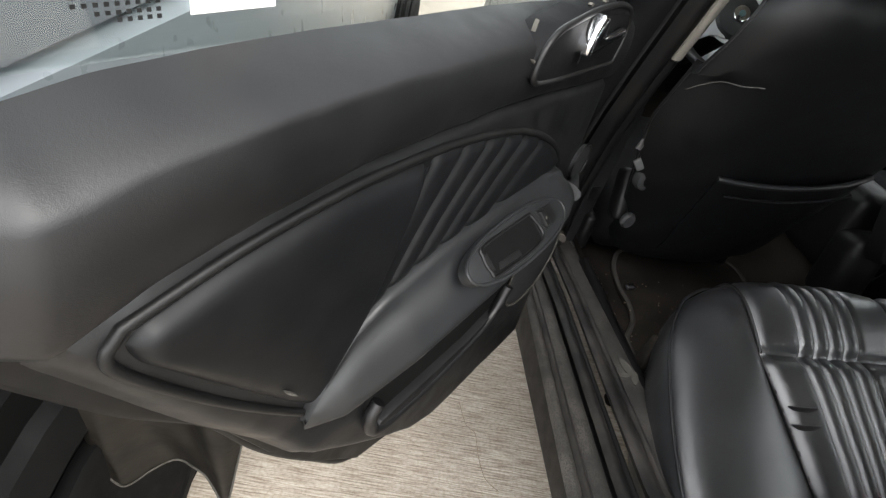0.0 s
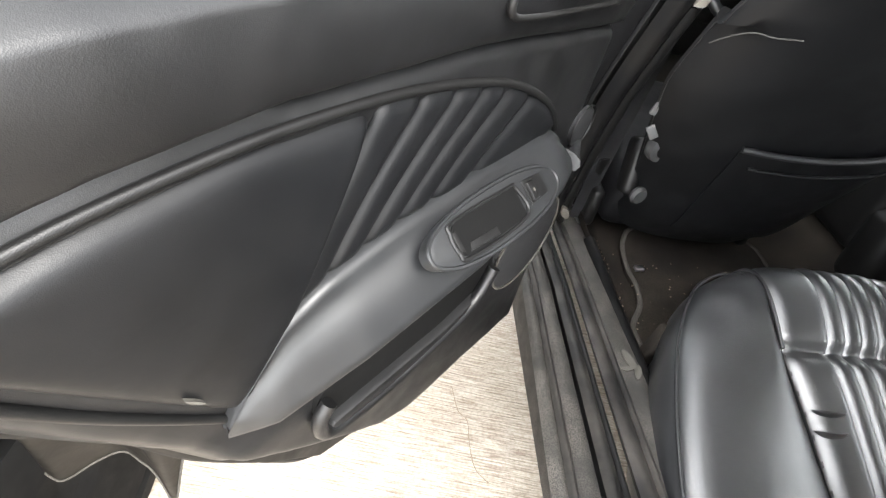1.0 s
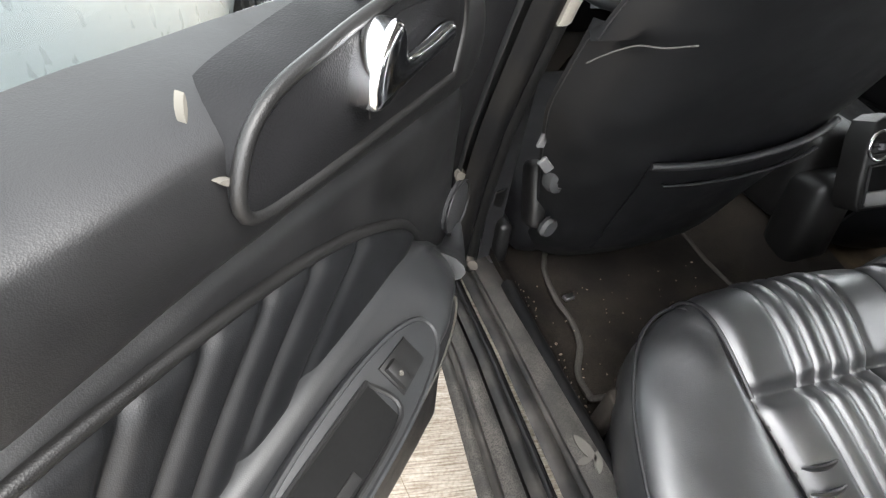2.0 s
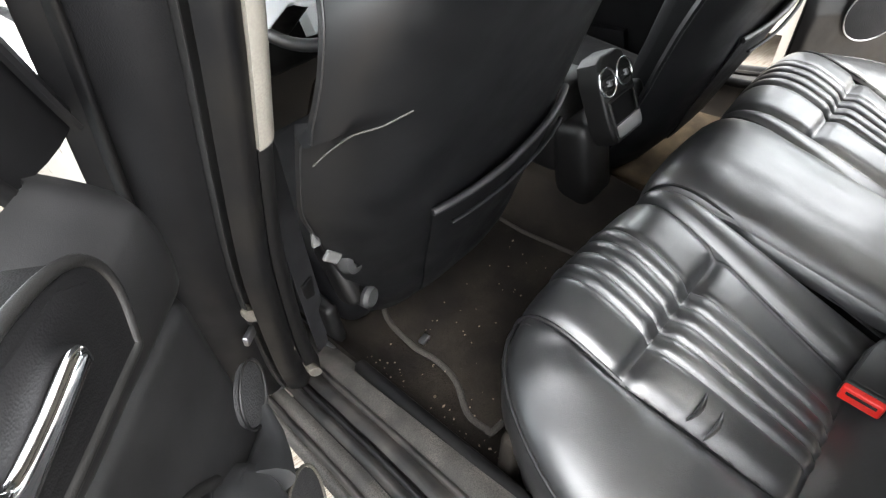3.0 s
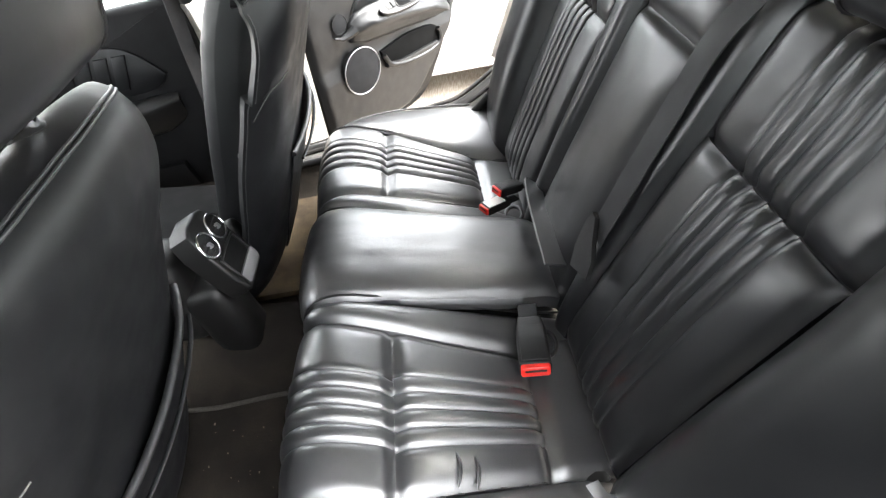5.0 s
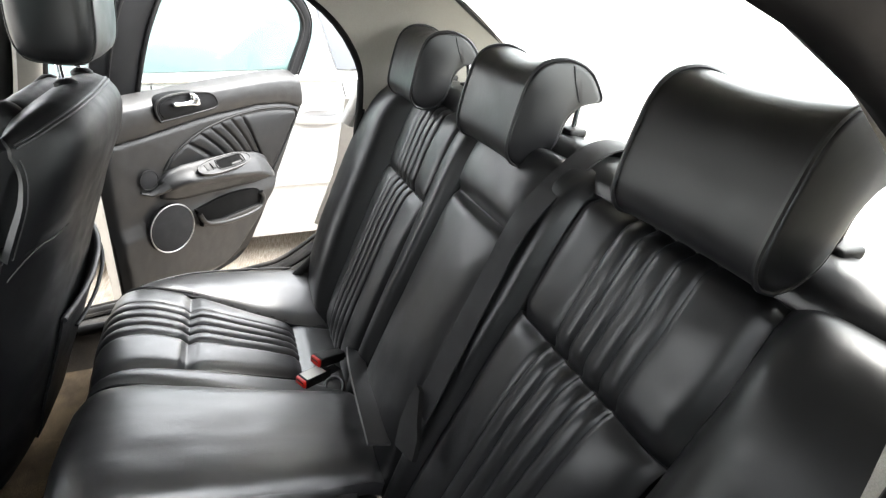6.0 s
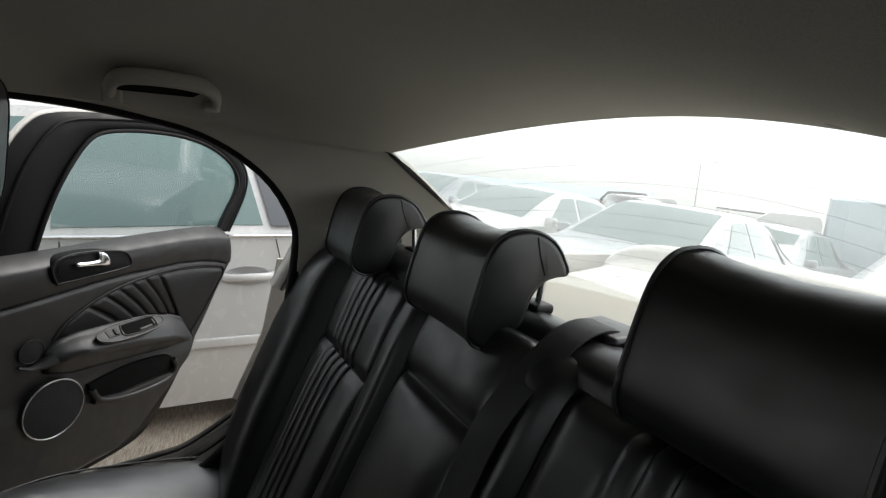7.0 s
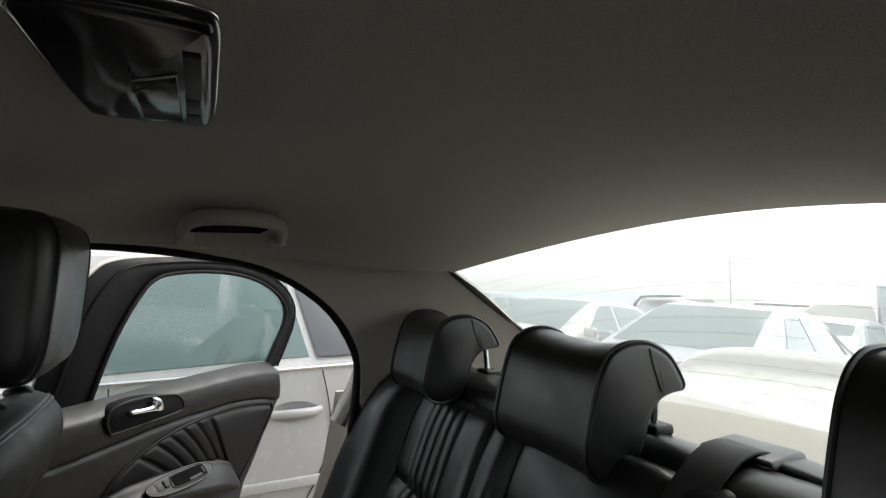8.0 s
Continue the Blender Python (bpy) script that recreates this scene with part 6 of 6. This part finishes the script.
# ---- parked cars and the yard beyond ----
def parked_car(cx, cy, turn, paint, glass, label, detail=False, scale=1.0, roof=1.42, rims=STEEL, low=0.0, rear_axle=-1.34, tyre=TYRE, liner=DARK):
    """A saloon car: a lofted body with separate panes, lamps and wheels."""
    m = pose(cx, cy, fall(cy), 6.56 if cy < -3 else 0, 0, 0) @ pose(0, 0, 0, 0, 0, turn) @ Matrix.Scale(scale, 4)
    car = thing("parked_car", (cx, cy, fall(cy)), label, "car", "parked cars")
    #        y,   bottom, belt, top,  half, half at top
    st = [(2.24, 0.34, 0.52, 0.56, 0.62, 0.55), (2.16, 0.24, 0.62, 0.68, 0.76, 0.66), (1.90, 0.20, 0.74, 0.79, 0.84, 0.72), (1.30, 0.20, 0.84, 0.90, 0.87, 0.76), (1.02, 0.20, 0.88, 0.95, 0.88, 0.78),
          (0.60, 0.20, 0.90, 1.20, 0.885, 0.68), (0.20, 0.20, 0.90, roof - 0.03, 0.89, 0.60), (-0.30, 0.20, 0.91, roof, 0.89, 0.59), (-0.80, 0.20, 0.92, roof - 0.04, 0.885, 0.57), (-1.25, 0.20, 0.93, 1.20, 0.88, 0.60),
          (-1.62, 0.20, 0.94, 1.02, 0.87, 0.70), (-2.00, 0.22, 0.92, 1.00, 0.82, 0.70), (-2.18, 0.26, 0.80, 0.86, 0.76, 0.64), (-2.24, 0.34, 0.60, 0.64, 0.66, 0.56)]
    st = [(a, b - low, c, d, e, g) for a, b, c, d, e, g in st]
    curve = Curve(st)

    def section(v):
        y, zb, belt, top, hw, ht = curve.at(np.array([v]))[0]
        half = [(0.0, zb), (hw * 0.80, zb), (hw * 0.95, zb + 0.06), (hw, zb + 0.22), (hw * 1.01, (zb + belt) / 2 + 0.08), (hw * 0.985, belt), (hw * 0.975, belt + 0.008), (ht * 1.02 + 0.02, top - 0.035), (ht * 0.93, top), (0.0, top + 0.012)]
        return y, half

    rings = []
    for v in np.linspace(0, len(st) - 1, 53):
        y, half = section(v)
        ring = [(x, z) for x, z in half] + [(-x, z) for x, z in reversed(half[1:-1])]
        rings.append([tuple(m @ V((x, y, z))) for x, z in ring])
    body = part("body", loft("body", rings, angle=32), paint, car)

    def side_pane(name, ya, yb, yc, yd, side, lift=0.006, pane=None):
        """A pane between the belt (ya to yb) and the roof (yc to yd)."""
        n1, n2 = 10, 6
        pos = np.zeros((n1, n2, 3))
        vs = np.linspace(0, len(st) - 1, 400)
        ys = curve.at(vs)[:, 0]
        for i in range(n1):
            for j in range(n2):
                f, g = i / (n1 - 1), j / (n2 - 1)
                y = (ya + (yb - ya) * f) * (1 - g) + (yc + (yd - yc) * f) * g
                v = float(np.interp(-y, -ys, vs))
                _, half = section(v)
                a, b = np.array(half[6]), np.array(half[7])
                p = a + (b - a) * (0.07 + 0.84 * g)
                pos[i, j] = m @ V((side * (p[0] + lift), y, p[1]))
        nr = normals_of(pos)
        out = (m.to_3x3() @ V((side, 0, 0)))
        if V(nr[4, 3]).dot(out) < 0:
            nr = -nr
        return part(name, grid_solid(name, pos, nr, 0.005), pane or glass, car)

    for side in (-1, 1):
        side_pane("side_window", 0.72, -0.04, 0.24, -0.05, side)
        side_pane("side_window", -0.10, -0.88, -0.10, -0.80, side)
        side_pane("quarter_window", -0.915, -1.36, -0.835, -0.95, side, lift=0.022, pane=DARKGLASS)
    for y0, y1, x0, x1, z0, z1 in ((0.98, 0.26, 0.68, 0.56, 0.955, roof - 0.055), (-1.52, -0.92, 0.62, 0.54, 1.06, roof - 0.075)):
        pos = np.zeros((11, 7, 3))
        for i in range(11):
            for j in range(7):
                a, g = -1 + 2 * i / 10, j / 6
                y = y0 + (y1 - y0) * g
                vs = np.linspace(0, len(st) - 1, 400)
                v = float(np.interp(-y, -curve.at(vs)[:, 0], vs))
                top = curve.at(np.array([v]))[0][3]
                pos[i, j] = m @ V((a * (x0 + (x1 - x0) * g), y + 0.0, top + 0.018 - 0.012 * abs(a)))
        nr = normals_of(pos)
        if nr[5, 3, 2] < 0:
            nr = -nr
        part("windscreen" if y0 > 0 else "rear_screen", grid_solid("screen", pos, nr, 0.006), glass, car)
    for side in (-1, 1):
        for y in (1.38, rear_axle):
            wm2 = m @ pose(side * 0.845, y, 0.31, 0, 90 * side, 0)
            # dark disc laid on the uncut body stands in for the shaded wheel well
            part("arch_liner", slab(oval(y, 0.30, 0.365, 0.375, 30), 0.901, 0.0, lambda c: m @ V((side * c[2], c[0], c[1])), rear=-0.80), liner, car)
            w = part("wheel", lathe([(0.0, -0.10), (0.24, -0.10), (0.30, -0.085), (0.315, -0.04), (0.315, 0.04), (0.30, 0.075), (0.24, 0.085), (0.20, 0.06), (0.0, 0.05)], 30, wm2), tyre, car)
            part("rim", lathe([(0.0, 0.05), (0.05, 0.075), (0.19, 0.062), (0.205, 0.088), (0.195, 0.092), (0.0, 0.062)], 24, wm2), rims, w)
            part("wheel_arch", tube("wheel_arch", [m @ V((side * 0.888, y + 0.345 * math.cos(a), 0.31 + 0.345 * math.sin(a))) for a in np.linspace(-0.15, math.pi + 0.15, 24)], 0.012, 6), paint, car)
        part("headlight", rounded_box((0.30, 0.10, 0.13), 0.03, m @ pose(side * 0.60, 2.10, 0.60)), PALE, car)
        part("tail_light", rounded_box((0.24, 0.10, 0.15), 0.03, m @ pose(side * 0.64, -2.12, 0.80)), RED, car)
        part("mirror", rounded_box((0.17, 0.10, 0.12), 0.035, m @ pose(side * 0.96, 0.72, 0.97)), paint, car)
        if detail:
            for y in (0.02, -0.80):
                hd = part("door_handle", tube("door_handle", [m @ V((side * (0.885 + o), y + d, 0.735)) for d, o in ((0.09, 0.002), (0.07, 0.028), (0.0, 0.036), (-0.09, 0.034), (-0.12, 0.004))], 0.014, 10, squash=1.3), paint, car)
                part("handle_cup", slab(oval(y - 0.01, 0.735, 0.10, 0.042, 28), 0.890, 0.0, lambda c: m @ V((side * c[2], c[0], c[1])), rear=-0.86), STEEL, car)
            part("rub_strip", rounded_box((0.02, 0.86, 0.045), 0.008, m @ pose(side * 0.899, -0.02 + 0.0, 0.44)), paint, car, "raised side strip")
            part("rub_strip", rounded_box((0.02, 0.52, 0.045), 0.008, m @ pose(side * 0.899, -0.66, 0.44)), paint, car)
            part("belt_trim", tube("belt_trim", [m @ V((side * 0.882, y, 0.915)) for y in np.linspace(0.75, -1.42, 20)], 0.008, 6), CHROME, car, "bright belt trim")
            part("door_gap", tube("door_gap", [m @ V((side * 0.8925, y, z)) for y, z in Curve([(-0.93, 0.90), (-0.955, 0.78), (-0.965, 0.66), (-0.95, 0.55), (-0.91, 0.45), (-0.86, 0.36), (-0.80, 0.26)]).run(30)], 0.0026, 6), DARK, car)
            part("door_gap", tube("door_gap", [m @ V((side * 0.8955, -0.13, z)) for z in (0.90, 0.7, 0.5, 0.28)], 0.0026, 6), DARK, car)
    part("front_plate", rounded_box((0.44, 0.012, 0.10), 0.004, m @ pose(0, 2.25, 0.42)), PALE, car)
    part("rear_plate", rounded_box((0.44, 0.012, 0.10), 0.004, m @ pose(0, -2.245, 0.62)), PALE, car)
    return car


parked_car(2.70, 0.30, 0, WHITE, TINT, "white saloon parked alongside with green tinted windows", True, roof=1.44, low=0.12, rear_axle=-1.46)
near_car = parked_car(-2.19, 1.34, -10, STEELBLUE, TINT, "grey saloon with torn black arch lining beside the open door", rims=SHADED_TYRE, tyre=SHADED_TYRE, liner=VOID)
# torn arch lining hanging from the grey saloon
torn = [(-1.72, 0.40), (-1.63, 0.40), (-1.597, 0.388), (-1.58, 0.412), (-1.555, 0.435), (-1.535, 0.44), (-1.527, 0.405), (-1.508, 0.392), (-1.485, 0.378), (-1.44, 0.378), (-1.405, 0.385), (-1.388, 0.36), (-1.372, 0.35), (-1.355, 0.44), (-1.34, 0.52)]
hem = Curve(torn).run(90)
pos = np.zeros((90, 14, 3))
for i, (x, z) in enumerate(hem):
    for j in range(14):
        f = j / 13
        fold = 0.022 * math.sin(x * 47) + 0.016 * noise.noise(V((x * 26, f * 2.0, 3.0)))
        pos[i, j] = (x + 0.012 * f * math.sin(x * 31), -0.13 + fold * (0.35 + 0.65 * f) - 0.02 * math.sin(math.pi * f), 0.74 + (z - 0.74) * f)
nr = normals_of(pos)
if nr[45, 7, 1] > 0:
    nr = -nr
flap = part("arch_flap", grid_solid("arch_flap", pos, nr, 0.003), TORNSHEET, near_car, "torn dark plastic arch lining")
part("flap_edge", tube("flap_edge", [pos[i, -1] + nr[i, -1] * 0.001 for i in range(90)], 0.0016, 6), EDGE, flap)
parked_car(3.38, -5.10, 11.5, STEELBLUE, TINT, "grey-blue saloon parked nose-on behind the car", roof=1.43)
parked_car(5.90, -5.05, 11, WHITE, TINT, "white saloon parked in the row behind", roof=1.40)
parked_car(0.75, -5.40, 10, STEELBLUE, TINT, "grey saloon parked in the row behind", roof=1.45)
parked_car(9.0, -5.2, 14, STEELBLUE, TINT, "blue-grey saloon at the end of the row")
parked_car(5.0, -9.6, 8, STEELBLUE, TINT, "pale grey hatchback parked further back", roof=1.50)
parked_car(10.4, -13.4, 78, DARKPAINT, DARKGLASS, "dark off-road car across the yard", roof=1.70)
parked_car(-4.2, -9.5, 15, WHITE, TINT, "white car at the edge of the yard")


def shed(x, y, turn, w, d, h, label):
    m = pose(x, y, fall(y) - 0.6, 0, 0, turn)
    b = thing("building", (x, y, fall(y)), label, "building", "far buildings")
    part("wall", rounded_box((w, d, h), 0.0, m @ pose(0, 0, h / 2)), BRICKWALL, b)
    part("roof", loft("roof", [[tuple(m @ V((sx2 * (w / 2 + 0.3), yy, zz))) for yy, zz in ((-d / 2 - 0.3, h), (0, h + d * 0.16), (d / 2 + 0.3, h), (d / 2 + 0.3, h - 0.12), (-d / 2 - 0.3, h - 0.12))] for sx2 in (-1, 1)]), TARP, b)
    for k in range(int(w // 3)):
        win = part("window", rounded_box((1.3, 0.06, 1.0), 0.02, m @ pose(-w / 2 + 1.8 + 3 * k, d / 2 + 0.02, h * 0.62)), DARKGLASS, b)
        part("sill", rounded_box((1.4, 0.14, 0.06), 0.01, m @ pose(-w / 2 + 1.8 + 3 * k, d / 2 + 0.06, h * 0.62 - 0.55)), BRICKWALL, win)
    return b


shed(95, -64, 36, 60, 12, 2.9, "long low pale workshop with a shallow roof")
shed(-24, -80, -14, 34, 10, 3.6, "pale plaster building behind the yard")
shed(14, -70, 8, 12, 9, 6.2, "ochre plaster building beyond the trucks")
# flat dark carport roof on thin posts
port = thing("carport", (20.2, -34.4, fall(-34.4)), "flat dark carport roof on thin posts", "carport")
pt = pose(20.2, -34.4, fall(-34.4), 0, 0, 28)
part("roof", slab([(-2.4, -1.6), (2.4, -1.6), (2.6, 1.6), (-2.2, 1.7)], 0.06, 0.01, lambda c: pt @ V((c[0], c[1], 2.9 + 0.03 * c[0] + c[2])), rear=0.06), DARKPAINT, port)
for x, y in ((-2.2, -1.4), (2.2, -1.4), (2.2, 1.4), (-2.2, 1.4)):
    part("post", tube("post", [pt @ V((x, y, -0.3)), pt @ V((x, y, 1.0)), pt @ V((x, y, 2.88))], 0.05, 8), STEEL, port)
truck = thing("box_truck", (6.0, -13.0, fall(-13.0)), "small white truck with a pale blue box body", "truck")
tm = pose(6.0, -13.0, fall(-13.0), 0, 0, 118)
part("box", rounded_box((1.9, 4.2, 1.75), 0.03, tm @ pose(0, 2.3, 1.48)), TARP, truck, "pale blue box body")
for k in range(7):
    part("box_rib", rounded_box((1.93, 0.05, 1.70), 0.01, tm @ pose(0, 0.5 + 0.6 * k, 1.48)), TARP, truck)
cab = part("cab", loft("cab", [[tuple(tm @ V((x * w, y, z))) for x, y in ((-1, ya), (1, ya), (1, yb), (-1, yb))] for z, w, ya, yb in ((0.45, 0.86, 0.15, -1.50), (1.05, 0.88, 0.15, -1.55), (1.80, 0.80, 0.12, -1.05), (1.95, 0.72, 0.05, -0.85))]), WHITE, truck, "white cab")
for side in (-1, 1):
    part("side_window", rounded_box((0.012, 0.80, 0.50), 0.004, tm @ pose(side * 0.855, -0.55, 1.40, 0, side * -6, 0)), DARKGLASS, cab)
    part("mirror", rounded_box((0.10, 0.06, 0.26), 0.02, tm @ pose(side * 1.02, -1.25, 1.35)), DARK, cab)
    for y in (-0.75, 3.2):
        part("wheel", lathe([(0.0, -0.10), (0.33, -0.10), (0.36, -0.06), (0.36, 0.06), (0.33, 0.10), (0.0, 0.10)], 24, tm @ pose(side * 0.78, y, 0.36, 0, 90, 0)), TYRE, truck)
part("windscreen", rounded_box((1.45, 0.012, 0.62), 0.004, tm @ pose(0, -1.335, 1.42, 34, 0, 0)), DARKGLASS, cab)
part("chassis", rounded_box((0.9, 5.6, 0.2), 0.02, tm @ pose(0, 1.5, 0.50)), DARK, truck)


# lamp posts across the yard
for x, y, hgt in ((22.0, -30.0, 5.2), (9.0, -36.0, 5.0), (-3.0, -40.0, 5.4)):
    post = thing("lamp_post", (x, y, fall(y)), "thin grey lamp post at the back of the yard", "lamp post", "lamp posts")
    part("pole", tube("pole", [(x, y, fall(y) - 0.1), (x, y, fall(y) + hgt * 0.6), (x, y, fall(y) + hgt)], [0.07, 0.055, 0.04], 8), STEEL, post)
    part("arm", tube("arm", [(x, y, fall(y) + hgt), (x - 0.5, y + 0.1, fall(y) + hgt + 0.12), (x - 1.0, y + 0.2, fall(y) + hgt + 0.1)], 0.03, 8), STEEL, post)
    part("head", rounded_box((0.5, 0.2, 0.1), 0.03, pose(x - 1.1, y + 0.2, fall(y) + hgt + 0.08)), PALE, post)
# pick-up with a roll bar behind the row of cars
pick = thing("pickup_truck", (9.6, -11.4, fall(-11.4)), "dark pick-up truck with a roll bar parked across the yard", "truck")
pm = pose(9.6, -11.4, fall(-11.4), 0, 0, 66)
part("lower_body", rounded_box((1.75, 4.9, 0.62), 0.10, pm @ pose(0, 0, 0.78)), DARKPAINT, pick)
part("cab", loft("cab", [[tuple(pm @ V((x * w, y, z))) for x, y in ((-1, ya), (1, ya), (1, yb), (-1, yb))] for z, w, ya, yb in ((1.05, 0.84, 1.35, -0.55), (1.40, 0.78, 1.05, -0.50), (1.74, 0.68, 0.70, -0.42), (1.79, 0.62, 0.60, -0.36))]), DARKPAINT, pick)
for side in (-1, 1):
    part("side_window", rounded_box((0.012, 1.1, 0.36), 0.004, pm @ pose(side * 0.765, 0.18, 1.43, 0, side * -16, 0)), TINT, pick)
    part("roll_bar", tube("roll_bar", [pm @ V((side * 0.78, -0.75, 1.05)), pm @ V((side * 0.72, -0.78, 1.60)), pm @ V((side * 0.55, -0.80, 1.78)), pm @ V((0, -0.80, 1.80))], 0.04, 8), DARK, pick)
    for y in (1.5, -1.55):
        w = part("wheel", lathe([(0.0, -0.12), (0.36, -0.12), (0.39, -0.08), (0.39, 0.08), (0.36, 0.12), (0.0, 0.12)], 24, pm @ pose(side * 0.80, y, 0.39, 0, 90, 0)), TYRE, pick)
        part("rim", lathe([(0.0, 0.0), (0.20, 0.0), (0.21, 0.01), (0.0, 0.012)], 20, pm @ pose(side * 0.925, y, 0.39, 0, 90 * side, 0)), STEEL, w)
part("windscreen", rounded_box((1.30, 0.012, 0.46), 0.004, pm @ pose(0, 1.05, 1.42, -38, 0, 0)), TINT, pick)
